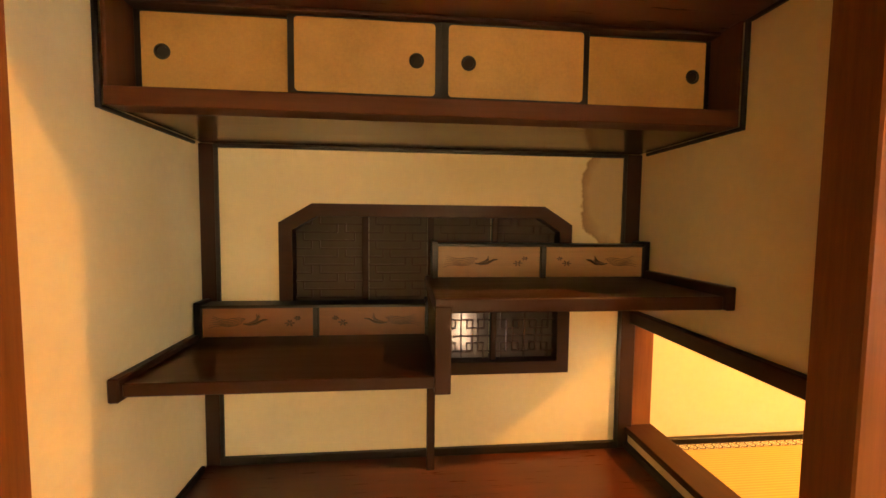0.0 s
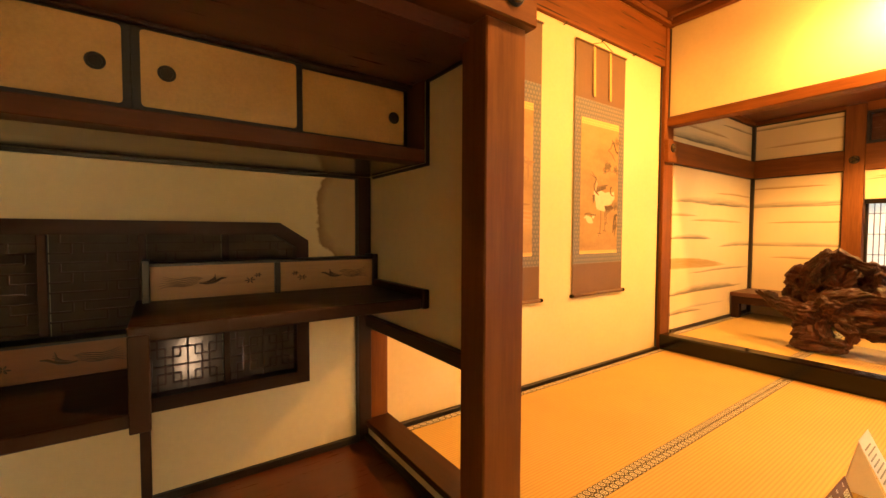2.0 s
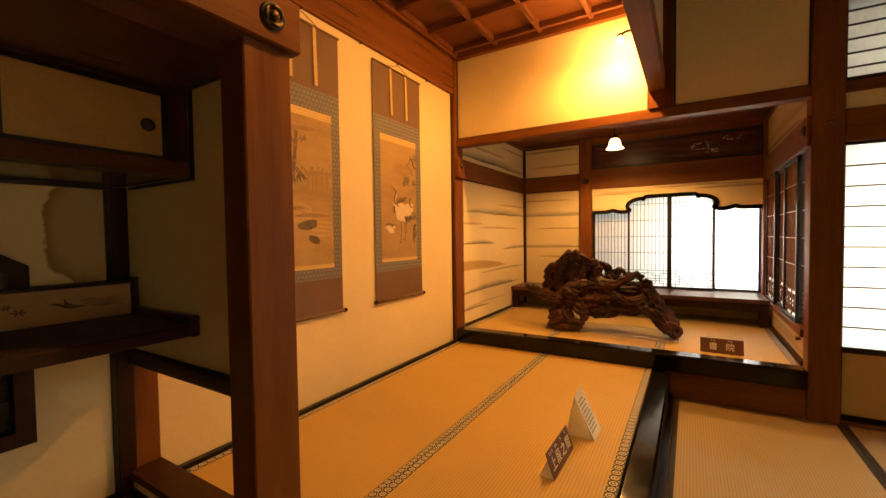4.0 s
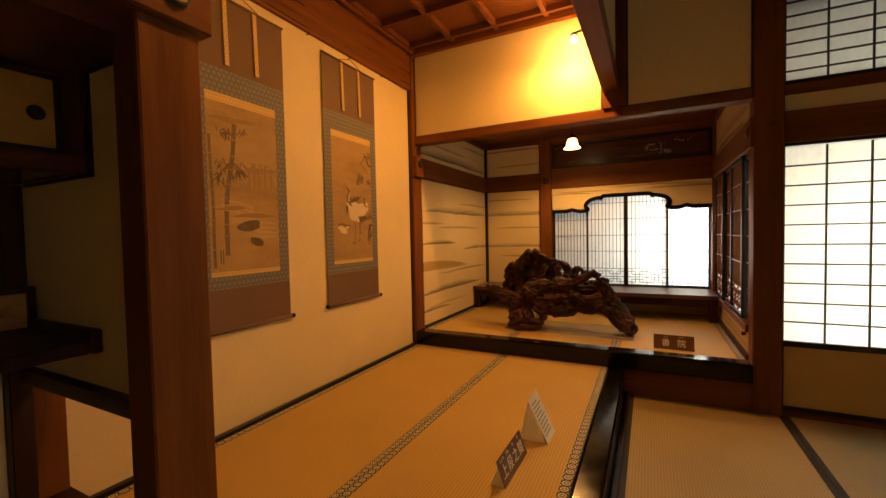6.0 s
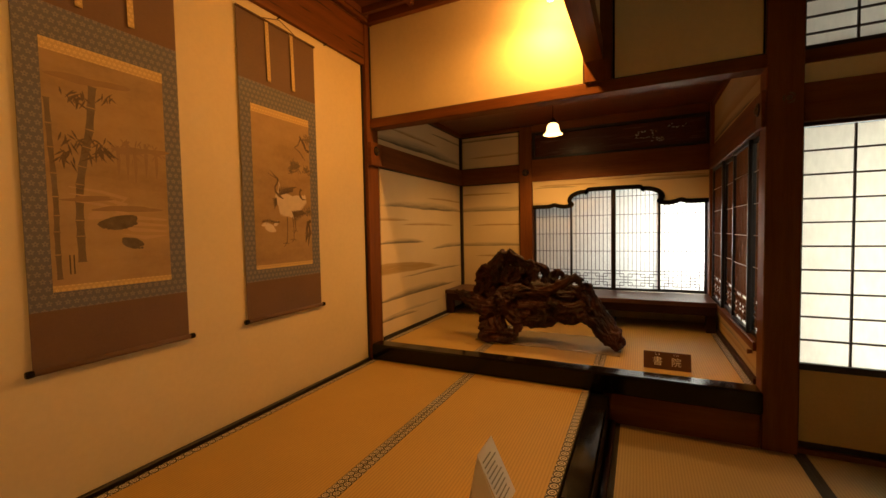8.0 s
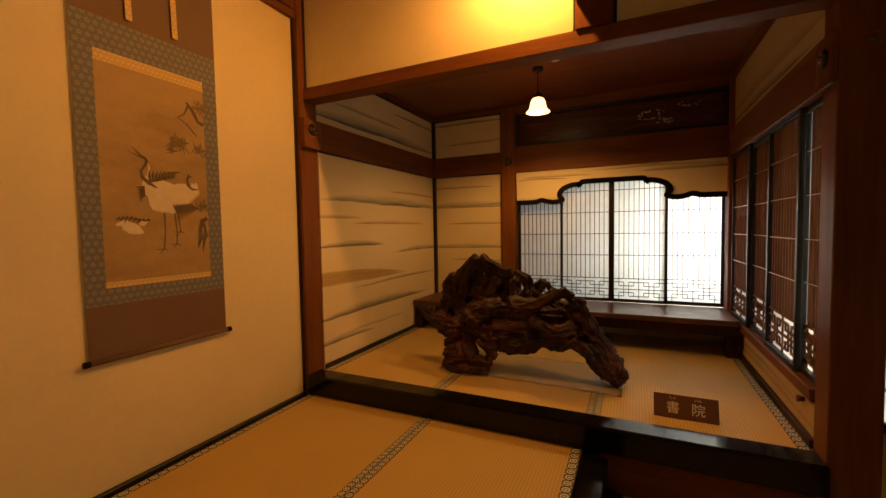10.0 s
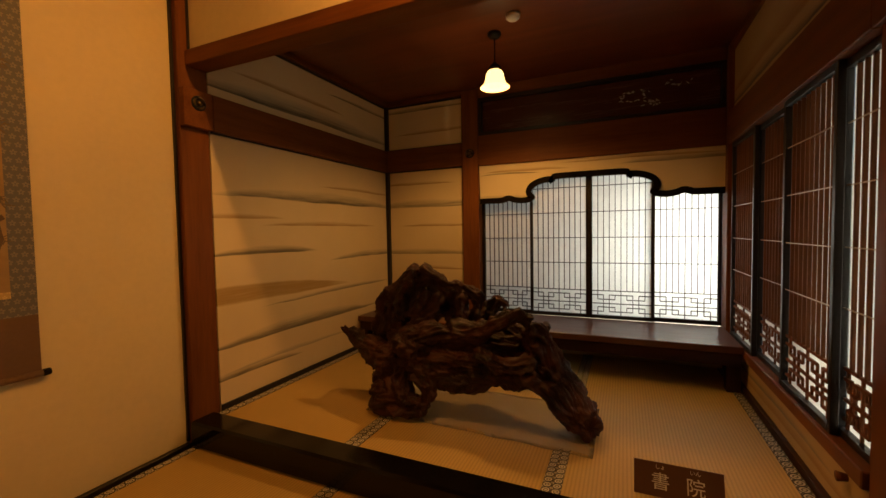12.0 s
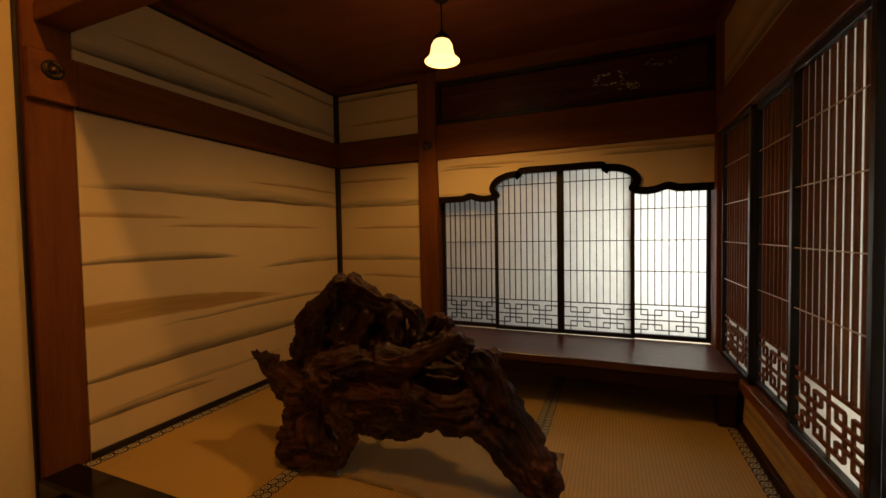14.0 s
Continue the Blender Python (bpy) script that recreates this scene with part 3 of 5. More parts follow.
built("trim_8", TRIM, [(-0.792, -0.778, 1.786, 1.80, 0.345, 1.66), (0.948, 0.962, 1.786, 1.80, 0.345, 1.66), (-0.792, 0.962, 1.78, 1.80, 0.317, 0.35), (-0.792, 0.962, 1.782, 1.80, 1.645, 1.66),
                       (-0.85, -0.835, 0.93, 1.745, 0.317, 0.345), (-0.85, -0.838, 1.25, 1.745, 1.648, 1.66), (1.018, 1.03, 1.25, 1.745, 1.648, 1.66), (-0.85, -0.838, 1.236, 1.25, 1.648, 1.985), (1.018, 1.03, 1.236, 1.25, 1.648, 1.985), (-0.85, -0.838, 0.93, 1.236, 1.973, 1.985), (1.018, 1.03, 0.93, 1.236, 1.973, 1.985)],
      "thin black lacquered trim in the alcove", "trim", 0.002)


# ---- study window ----
# stepped fretwork, in shares of the panel: bars across (from, to, height) and bars up (place, from, to)
FRET_LINES = [(0, 1, 1.0), (0, 1, 0.48)] + [q for v0, v1 in ((0.83, 0.65), (0.15, 0.33)) for q in ((0, 0.2, v0), (0.3, 0.7, v0), (0.8, 1, v0), (0.1, 0.4, v1), (0.6, 0.9, v1))]
FRET_POSTS = [(0.5, 0.0, 1.0)] + [(u, 0.15, 0.83) for u in (0.2, 0.3, 0.7, 0.8)] + [q for u in (0.1, 0.9) for q in ((u, 0.65, 1.0), (u, 0.0, 0.33))] + [q for u in (0.4, 0.6) for q in ((u, 0.65, 0.83), (u, 0.15, 0.33))]

def window_paper_door(x, y0, y1, z0, z1, bars, levels, group, label, thick=0.024):
    """A sliding paper door in the plane x: black frame, thin bars, a fretwork foot and paper behind."""
    door = empty("window_door", label, "window door", group, (x, (y0 + y1) / 2, z0))
    inv = Matrix.Translation(-door.location)

    def add(name, mat_, dims, bevel=0.0):
        ob = boxes(name, mat_, dims, None, "", bevel)
        ob.parent, ob.matrix_parent_inverse = door, inv
        return ob
    for d in ((y0, y0 + thick), (y1 - thick, y1)):
        add("stile", TRIM, [(x - 0.015, x + 0.015, *d, z0, z1)], 0.002)
    add("bottom_rail", TRIM, [(x - 0.015, x + 0.015, y0 + thick, y1 - thick, z0, z0 + 0.03)], 0.002)
    a, b = y0 + thick, y1 - thick
    fret_top = z0 + 0.235
    for k in range(1, bars + 1):
        y = a + (b - a) * k / (bars + 1)
        add("upright_bar", BAR, [(x - 0.008, x + 0.006, y - 0.0028, y + 0.0028, fret_top, z1)])
    for z in levels:
        add("cross_bar", BAR, [(x - 0.010, x + 0.004, a, b, z - 0.0028, z + 0.0028)])
    # fretwork of stepped squares
    w, h, zb = b - a, 0.205, z0 + 0.03
    lines = FRET_LINES
    posts = FRET_POSTS
    dims = [(x - 0.010, x + 0.004, a + p * w, a + q * w, zb + v * h - 0.003, zb + v * h + 0.003) for p, q, v in lines]
    dims += [(x - 0.009, x + 0.005, a + p * w - 0.003, a + p * w + 0.003, zb + v0 * h, zb + v1 * h) for p, v0, v1 in posts]
    add("fretwork", BAR, dims)
    pap = add("paper", PAPER, [(x + 0.008, x + 0.010, a, b, z0 + 0.01, z1)])
    return door


BAR = plain("dark_bar_wood", (0.045, 0.022, 0.012), 0.5, vary=0.3, scale=30)
SX = 6.275
for k, (y1, y0) in enumerate(((0.872, 0.392), (0.418, -0.0785), (-0.0795, -0.574), (-0.548, -1.028))):
    window_paper_door(SX + (0.034 if k in (0, 3) else 0.0), y0, y1, 0.70, 2.05, 9, (1.815, 1.60, 1.383, 1.168), "study window doors", "black-framed paper door with fine bars and fretwork foot")


def ogee(n=10):
    """Half of the window head's outline: (distance from its middle, height)."""
    ctrl = [(0.0, 1.892), (0.265, 1.890), (0.285, 1.872), (0.38, 1.862), (0.455, 1.832), (0.482, 1.79), (0.462, 1.762), (0.455, 1.735), (0.485, 1.708), (0.56, 1.696), (0.63, 1.705), (0.685, 1.722), (0.74, 1.706), (0.82, 1.704), (0.95, 1.704)]
    out = []
    for i in range(len(ctrl) - 1):
        p0, p1, p2, p3 = (Vector(ctrl[max(0, min(len(ctrl) - 1, j))]) for j in (i - 1, i, i + 1, i + 2))
        for k in range(n // 2):
            s = k / (n // 2)
            out.append(tuple(0.5 * ((2 * p1) + (p2 - p0) * s + (2 * p0 - 5 * p1 + 4 * p2 - p3) * s * s + (3 * p1 - p0 - 3 * p2 + p3) * s ** 3)))
    return out + [ctrl[-1]]


half = ogee()
MID = -0.085
head = [(MID + u, z) for u, z in reversed(half)] + [(MID - u, z) for u, z in half[1:]]
head = [(max(-1.03, min(0.875, y)), z) for y, z in head]
n = len(head)
bm = bmesh.new()
prism(bm, [(6.225, y, z) for y, z in head] + [(6.225, -1.03, 2.052), (6.225, 0.875, 2.052)], (0.02, 0, 0))
bmesh.ops.triangulate(bm, faces=[f for f in bm.faces if len(f.verts) > 4])
window_head = tagged(part("window_head", bm, CLOUD_E), "painted window head with a scalloped black edge", "window head", "", "structure")
bm = bmesh.new()
loops = []
for i, (y, z) in enumerate(head):
    d = Vector((head[min(i + 1, n - 1)][0] - head[max(i - 1, 0)][0], head[min(i + 1, n - 1)][1] - head[max(i - 1, 0)][1])).normalized()
    nrm = Vector((-d.y, d.x))
    w0, w1 = 0.004, -0.046
    loops.append([bm.verts.new((x, y + nrm.x * w, z + nrm.y * w)) for x, w in ((6.212, w0), (6.250, w0), (6.250, w1), (6.212, w1))])
for l0, l1 in zip(loops, loops[1:]):
    for k in range(4):
        bm.faces.new((l0[k], l0[(k + 1) % 4], l1[(k + 1) % 4], l1[k]))
bmesh.ops.recalc_face_normals(bm, faces=bm.faces[:])
part("scalloped_edge", bm, LACQUER, window_head, "black lacquered scalloped edge")

# writing desk built into the study wall
desk = empty("wall_desk", "brown polished plank desk built in under the window", "desk", "", (5.95, 0.4, 0.395))
dinv = Matrix.Translation(-desk.location)
for nm, mt, dims in (("desktop", wood("desk_plank", (0.13, 0.045, 0.026), (0.06, 0.02, 0.012), "y", 0.33, 0.6), [(5.665, 6.25, -1.035, 1.866, 0.655, 0.70)]),
                     ("apron", DEEP["y"], [(5.70, 5.73, -1.035, 1.866, 0.565, 0.655)]),
                     ("bracket", DEEP["z"], [(5.70, 5.78, -1.03, -0.95, 0.395, 0.565)]),
                     ("bracket", DEEP["z"], [(5.70, 5.78, 1.786, 1.866, 0.395, 0.565)])):
    ob = boxes(nm, mt, dims, None, "", 0.004)
    ob.parent, ob.matrix_parent_inverse = desk, dinv

# carved transom panel with shell inlay
ranma = empty("transom_panel", "dark wooden transom panel with inlaid shell leaves", "panel", "", (6.26, -0.09, 2.33))
rinv = Matrix.Translation(-ranma.location)
for nm, mt, dims in (("panel_board", wood("transom_board", (0.10, 0.032, 0.015), (0.04, 0.013, 0.008), "y", 0.25, 0.5), [(6.25, 6.28, -1.0, 0.845, 2.36, 2.635)]),
                     ("frame", TRIM, [(6.21, 6.26, -1.03, 0.875, 2.325, 2.355), (6.21, 6.26, -1.03, 0.875, 2.635, 2.665), (6.21, 6.26, 0.845, 0.875, 2.355, 2.635), (6.21, 6.26, -1.03, -1.0, 2.355, 2.635)])):
    ob = boxes(nm, mt, dims, None, "", 0.003)
    ob.parent, ob.matrix_parent_inverse = ranma, rinv
SHELL = plain("mother_of_pearl", (0.78, 0.79, 0.74), 0.25, 0.3, 0.3, 60)
rnd = random.Random(4)
bm = bmesh.new()
# the small last cluster stands in for a bright glint on the inlay
for cy, cz, ry, rz, cnt in ((-0.42, 2.50, 0.13, 0.055, 26), (-0.74, 2.57, 0.10, 0.03, 12), (-0.5, 2.44, 0.10, 0.02, 10), (-0.57, 2.435, 0.035, 0.022, 12)):
    for k in range(cnt):
        a = rnd.uniform(0, math.tau)
        y, z = cy + ry * math.cos(a) * rnd.uniform(0.5, 1), cz + rz * math.sin(a) * rnd.uniform(0.6, 1)
        t_, ln, wd = rnd.uniform(-0.9, 0.9), rnd.uniform(0.018, 0.035), rnd.uniform(0.003, 0.006)
        c, s = math.cos(t_), math.sin(t_)
        prism(bm, [(6.2495, y - ln * c / 2, z - ln * s / 2), (6.2495, y - wd * s, z + wd * c), (6.2495, y + ln * c / 2, z + ln * s / 2), (6.2495, y + wd * s, z - wd * c)], (-0.002, 0, 0))
ob = part("shell_inlay", bm, SHELL, None, "pale shell inlay of leaves")
ob["kind"] = "stuff"
ob.parent, ob.matrix_parent_inverse = ranma, rinv


# ---- lattice windows of the study's south side ----
# light caught on the lattice cross bars is put into their pale colour
LIT_BAR = wood("lit_bar_wood", (0.36, 0.23, 0.12), (0.24, 0.14, 0.06), "x", 0.4, 1.5)
LATTICE = wood("lattice_wood", (0.19, 0.07, 0.022), (0.09, 0.032, 0.011), "z", 0.62, 1.5, 0.15)


def lattice_door(x0, x1, y, z0, z1):
    door = empty("lattice_door", "black-framed sliding lattice of deep brown slats over paper", "lattice door", "lattice doors", ((x0 + x1) / 2, y, z0))
    inv = Matrix.Translation(-door.location)

    def add(name, mat_, dims, bevel=0.0):
        ob = boxes(name, mat_, dims, None, "", bevel)
        ob.parent, ob.matrix_parent_inverse = door, inv
    f = 0.026
    for a, b in ((x0, x0 + f), (x1 - f, x1)):
        add("stile", TRIM, [(a, b, y - 0.013, y + 0.013, z0, z1)], 0.002)
    add("bottom_rail", TRIM, [(x0 + f, x1 - f, y - 0.013, y + 0.013, z0, z0 + 0.03)], 0.002)
    add("top_rail", TRIM, [(x0 + f, x1 - f, y - 0.013, y + 0.013, z1 - 0.03, z1)], 0.002)
    a, b, zf = x0 + f, x1 - f, z0 + 0.25
    n = max(3, round((b - a) / 0.05) - 1)
    for k in range(1, n + 1):
        x = a + (b - a) * k / (n + 1)
        add("slat", LATTICE, [(x - 0.004, x + 0.004, y - 0.0132, y, zf, z1 - 0.03)])
    for k in range(1, 5):
        z = zf + (z1 - zf) * k / 5
        add("cross_bar", LIT_BAR, [(a, b, y + 0.0005, y + 0.004, z - 0.0022, z + 0.0022)])
    w, h, zb = b - a, zf - z0 - 0.03, z0 + 0.03
    lines = FRET_LINES
    posts = FRET_POSTS
    dims = [(a + p * w, a + q * w, y - 0.012, y - 0.002, zb + v * h - 0.006, zb + v * h + 0.006) for p, q, v in lines]
    dims += [(a + p * w - 0.005, a + p * w + 0.005, y - 0.012, y - 0.003, zb + v0 * h, zb + v1 * h) for p, v0, v1 in posts]
    add("fretwork", LATTICE, dims)
    add("paper", PAPER, [(a, b, y - 0.016, y - 0.014, z0 + 0.01, z1 - 0.01)])


for k, (x0, x1) in enumerate(((5.575, 6.12), (5.065, 5.606), (4.555, 5.096), (4.30, 4.60))):
    lattice_door(x0, x1, -1.062 - 0.028 * (k % 2), 0.676, 2.045)


# ---- shoji doors and transom beside the post ----
def shoji(y0, y1, x, z0, z1, panel_top, step, cols, name, label, group):
    door = empty(name, label, "shoji", group, (x, (y0 + y1) / 2, z0))
    inv = Matrix.Translation(-door.location)

    def add(nm, mat_, dims, bevel=0.0):
        ob = boxes(nm, mat_, dims, None, "", bevel)
        ob.parent, ob.matrix_parent_inverse = door, inv
    f = 0.03
    for a, b in ((y0, y0 + f), (y1 - f, y1)):
        add("stile", DEEP["z"], [(x - 0.016, x + 0.016, a, b, z0, z1)], 0.002)
    add("top_rail", DEEP["y"], [(x - 0.016, x + 0.016, y0 + f, y1 - f, z1 - 0.030, z1)], 0.002)
    add("bottom_rail", TRIM, [(x - 0.016, x + 0.016, y0 + f, y1 - f, z0, z0 + 0.035)], 0.002)
    zp = z0 + 0.035
    if panel_top:
        add("foot_panel", GOLD_PAPER, [(x - 0.006, x + 0.006, y0 + f, y1 - f, z0 + 0.035, panel_top)])
        add("mid_rail", TRIM, [(x - 0.016, x + 0.016, y0 + f, y1 - f, panel_top, panel_top + 0.042)], 0.002)
        zp = panel_top + 0.042
    z = z1 - 0.030 - step
    while z > zp + 0.05:
        add("cross_bar", BAR, [(x - 0.010, x + 0.006, y0 + f, y1 - f, z - 0.005, z + 0.005)])
        z -= step
    for k in range(1, cols):
        y = y0 + f + (y1 - y0 - 2 * f) * k / cols
        add("upright_bar", BAR, [(x - 0.008, x + 0.008, y - 0.005, y + 0.005, zp, z1 - 0.035)])
    add("paper", PAPER, [(x + 0.010, x + 0.012, y0 + f, y1 - f, zp, z1 - 0.035)])


for k, (y0, y1) in enumerate(((-2.235, -1.224), (-3.21, -2.205), (-4.18, -3.18))):
    shoji(y0, y1, 4.222 + 0.034 * (k % 2), 0.062, 2.065, 0.548, 0.1445, 4, "shoji_door", "paper shoji door with dark bars and gold foot panel", "shoji doors")
    shoji(y0, y1, 4.222 + 0.034 * (k % 2), 2.478, 3.40, 0, 0.0985, 4, "shoji_transom", "paper shoji transom with dark bars above the rail", "shoji transoms")


# unseen paper doors in the wall behind, added to pass the fill light
for x0, x1 in ((-0.995, 0.01), (-0.01, 0.995)):
    door = empty("shoji_door", "plain unseen paper shoji door before the added fill light", "shoji", "shoji doors", ((x0 + x1) / 2, -4.25, 0.062))
    inv = Matrix.Translation(-door.location)
    y = -4.25 - (0.034 if x0 > -0.5 else 0.0)
    for nm, mt, dims in (("frame", DEEP["z"], [(x0, x0 + 0.03, y - 0.016, y + 0.016, 0.062, 2.08), (x1 - 0.03, x1, y - 0.016, y + 0.016, 0.062, 2.08), (x0, x1, y - 0.016, y + 0.016, 0.062, 0.10), (x0, x1, y - 0.016, y + 0.016, 2.04, 2.08)]),
                         ("bars", BAR, [(x0 + 0.03, x1 - 0.03, y - 0.006, y + 0.006, 0.24 + 0.14 * k, 0.248 + 0.14 * k) for k in range(13)] + [(x0 + 0.25 * k - 0.004, x0 + 0.25 * k + 0.004, y - 0.006, y + 0.006, 0.1, 2.04) for k in (1, 2, 3)]),
                         ("paper", PAPER, [(x0 + 0.03, x1 - 0.03, y - 0.010, y - 0.008, 0.1, 2.04)])):
        ob = boxes(nm, mt, dims)
        ob.parent, ob.matrix_parent_inverse = door, inv


# ---- pendant lamp ----
pend = empty("pendant_lamp", "lit pendant lamp with a flared milk-glass shade", "pendant lamp", "", (5.285, 0.437, 2.76))


def under(ob, parent):
    ob.parent = parent
    ob.matrix_parent_inverse = Matrix.Translation(-parent.location)
    return ob


bm = bmesh.new()
lathe(bm, (5.285, 0.437, 2.405), [(0.097, 0.0), (0.091, 0.006), (0.078, 0.018), (0.067, 0.038), (0.062, 0.062), (0.058, 0.085), (0.048, 0.105), (0.030, 0.118), (0.028, 0.117), (0.046, 0.102), (0.055, 0.085), (0.059, 0.062), (0.064, 0.038), (0.075, 0.018), (0.088, 0.006), (0.097, 0.0)], 40)
shade_ = under(part("shade", bm, SHADE, None, "lit milk-glass shade", 0, True), pend)
shade_.visible_shadow = False
bm = bmesh.new()
lathe(bm, (5.285, 0.437, 2.52), [(0.0, 0.052), (0.012, 0.05), (0.018, 0.040), (0.034, 0.026), (0.042, 0.016), (0.043, 0.002), (0.038, -0.004), (0.0, -0.004)], 24)
under(part("socket_cap", bm, BLACK_IRON, None, "", 0, True), pend)
bm = bmesh.new()
tube(bm, [(5.285, 0.437, 2.57), (5.285, 0.437, 2.75)], 0.004, 8)
under(part("cord", bm, BLACK_IRON), pend)
bm = bmesh.new()
lathe(bm, (5.285, 0.437, 2.735), [(0.0, -0.01), (0.03, -0.008), (0.045, 0.01), (0.045, 0.026), (0.0, 0.026)], 24)
under(part("ceiling_rose", bm, BLACK_IRON, None, "", 0, True), pend)
bm = bmesh.new()
lathe(bm, (5.11, 0.268, 2.735), [(0.0, -0.008), (0.03, -0.006), (0.042, 0.006), (0.045, 0.025), (0.0, 0.025)], 24)
tagged(part("smoke_detector", bm, CARD_WHITE, None, "", 0, True), "small round white detector on the study ceiling", "smoke detector")


# ---- spotlights on the beam ----
def spotlight(x, y, z):
    s = empty("spotlight", "small black spotlight with a lit bulb on the beam", "spotlight", "spotlights", (x, y, z))
    bm = bmesh.new()
    tube(bm, [(x, -0.055, z + 0.06), (x, y - 0.05, z + 0.06), (x, y, z + 0.045)], 0.012, 10)
    under(part("arm", bm, BLACK_IRON, None, "", 0, True), s)
    bm = bmesh.new()
    lathe(bm, (x, y, z), [(0.0, 0.055), (0.025, 0.05), (0.034, 0.03), (0.032, 0.028), (0.0, 0.03)], 20)
    under(part("lamp_head", bm, BLACK_IRON, None, "", 0, True), s)
    bm = bmesh.new()
    bmesh.ops.create_uvsphere(bm, u_segments=16, v_segments=10, radius=0.024, matrix=Matrix.Translation((x, y, z)))
    b = under(part("bulb", bm, BULB, None, "lit bulb", 0, True), s)
    b.visible_shadow = False


spotlight(3.945, 0.20, 3.04)
spotlight(1.45, 0.10, 3.06)


# ---- shelf alcove ----
POLISHED = wood("polished_board", (0.12, 0.058, 0.03), (0.07, 0.03, 0.016), "x", 0.2, 0.5)
CUP_RAIL = {a: wood("cupboard_rail_" + a, (0.115, 0.036, 0.010), (0.05, 0.015, 0.005), a, 0.5, 1.0, 0.2) for a in "xz"}
PULL = plain("dark_finger_pull", (0.035, 0.026, 0.016), 0.5, 0.5, 0.4, 40)
KRAFT = plain("gold_door_paper", (0.46, 0.25, 0.065), 0.42, 0.0, 0.22, 7)
wc = empty("wall_cupboard", "hanging cupboard with four gold-papered sliding doors", "wall cupboard", "", (0.09, 1.5, 1.66))
under(boxes("bottom_board", POLISHED, [(-0.838, 1.018, 1.26, 1.798, 1.662, 1.68)], None, "polished dark underside", 0.002), wc)
under(boxes("carcass", DEEP["x"], [(-0.826, 1.006, 1.40, 1.80, 1.955, 1.983), (-0.826, 1.006, 1.765, 1.798, 1.68, 1.955)], None, "", 0.002), wc)
under(boxes("bottom_rail", CUP_RAIL["x"], [(-0.838, 1.018, 1.25, 1.335, 1.66, 1.712)], None, "", 0.003), wc)
under(boxes("top_rail", DEEP["x"], [(-0.826, 1.006, 1.328, 1.40, 1.972, 1.984)], None, "", 0.002), wc)
under(boxes("side_panel", CUP_RAIL["z"], [(-0.838, -0.826, 1.252, 1.42, 1.712, 1.984)], None, "", 0.002), wc)
under(boxes("side_panel", CUP_RAIL["z"], [(1.006, 1.018, 1.252, 1.42, 1.712, 1.984)], None, "", 0.002), wc)


def rounded_rect(x0, x1, z0, z1, r, y, n=5):
    pts = []
    for cx, cz, a0 in ((x1 - r, z1 - r, 0), (x0 + r, z1 - r, 90), (x0 + r, z0 + r, 180), (x1 - r, z0 + r, 270)):
        pts += [(cx + r * math.cos(radians(a0 + 90 * k / n)), y, cz + r * math.sin(radians(a0 + 90 * k / n))) for k in range(n + 1)]
    return pts


for x0, x1, front, hx in ((-0.826, -0.364, 0, -0.746), (-0.380, 0.088, 1, 0.009), (0.088, 0.567, 1, 0.172), (0.553, 1.006, 0, 0.94)):
    y = 1.347 if front else 1.371
    door = under(boxes("sliding_door", TRIM, [(x0, x1, y, y + 0.018, 1.705, 1.973)], None, "gold-papered door in a black frame", 0.002), wc)
    bm = bmesh.new()
    prism(bm, rounded_rect(x0 + 0.021, x1 - 0.021, 1.745, 1.964, 0.012 if front else 0.003, y - 0.001), (0, -0.002, 0))
    part("door_paper", bm, KRAFT, door)
    bm = bmesh.new()
    lathe(bm, (0, 0, 0), [(0.0, 0.0006), (0.0155, 0.0006), (0.0165, 0.0035), (0.021, 0.004), (0.0235, 0.002), (0.0235, 0.0)], 24)
    bmesh.ops.transform(bm, matrix=pose(hx, y - 0.003, 1.85, 90), verts=bm.verts[:])
    part("finger_pull", bm, PULL, door, "round dark metal finger pull")

DIM_BAR = plain("worn_brown_bars", (0.07, 0.03, 0.016), 0.6, vary=0.4, scale=30)
SHELF = {"x": wood("shelf_plank", (0.045, 0.014, 0.006), (0.026, 0.008, 0.004), "x", 0.33, 0.35, 0.25)}
shelf = empty("lower_shelf", "dark brown polished lower staggered shelf", "shelf", "staggered shelves", (-0.36, 1.5, 0.846))
under(boxes("shelf_board", SHELF["x"], [(-0.82, 0.112, 1.25, 1.80, 0.846, 0.886)], None, "", 0.004), shelf)
under(boxes("end_bracket", SHELF["x"], [(-0.85, -0.82, 1.235, 1.80, 0.835, 0.905)], None, "", 0.004), shelf)
shelf = empty("upper_shelf", "dark brown polished upper staggered shelf", "shelf", "staggered shelves", (0.54, 1.5, 1.078))
under(boxes("shelf_board", SHELF["x"], [(0.066, 1.0, 1.25, 1.80, 1.078, 1.122)], None, "", 0.004), shelf)
under(boxes("end_bracket", SHELF["x"], [(1.0, 1.03, 1.235, 1.80, 1.078, 1.155)], None, "", 0.004), shelf)
tagged(boxes("shelf_strut", DEEP["z"], [(0.072, 0.10, 1.265, 1.72, 0.887, 1.078), (0.066, 0.116, 1.24, 1.27, 0.83, 1.10)], None, "", 0.003), "dark brown upright between the staggered shelves", "shelf strut")
tagged(boxes("shelf_post", DEEP["z"], [(0.071, 0.104, 1.68, 1.712, 0.317, 0.846)], None, "", 0.003), "slim dark post under the lower shelf", "shelf post")
LIGHT_DOOR = wood("pale_door_wood", (0.42, 0.24, 0.10), (0.28, 0.15, 0.06), "x", 0.45)
RED_DOOR = wood("red_door_wood", (0.22, 0.085, 0.025), (0.14, 0.05, 0.016), "x", 0.4)
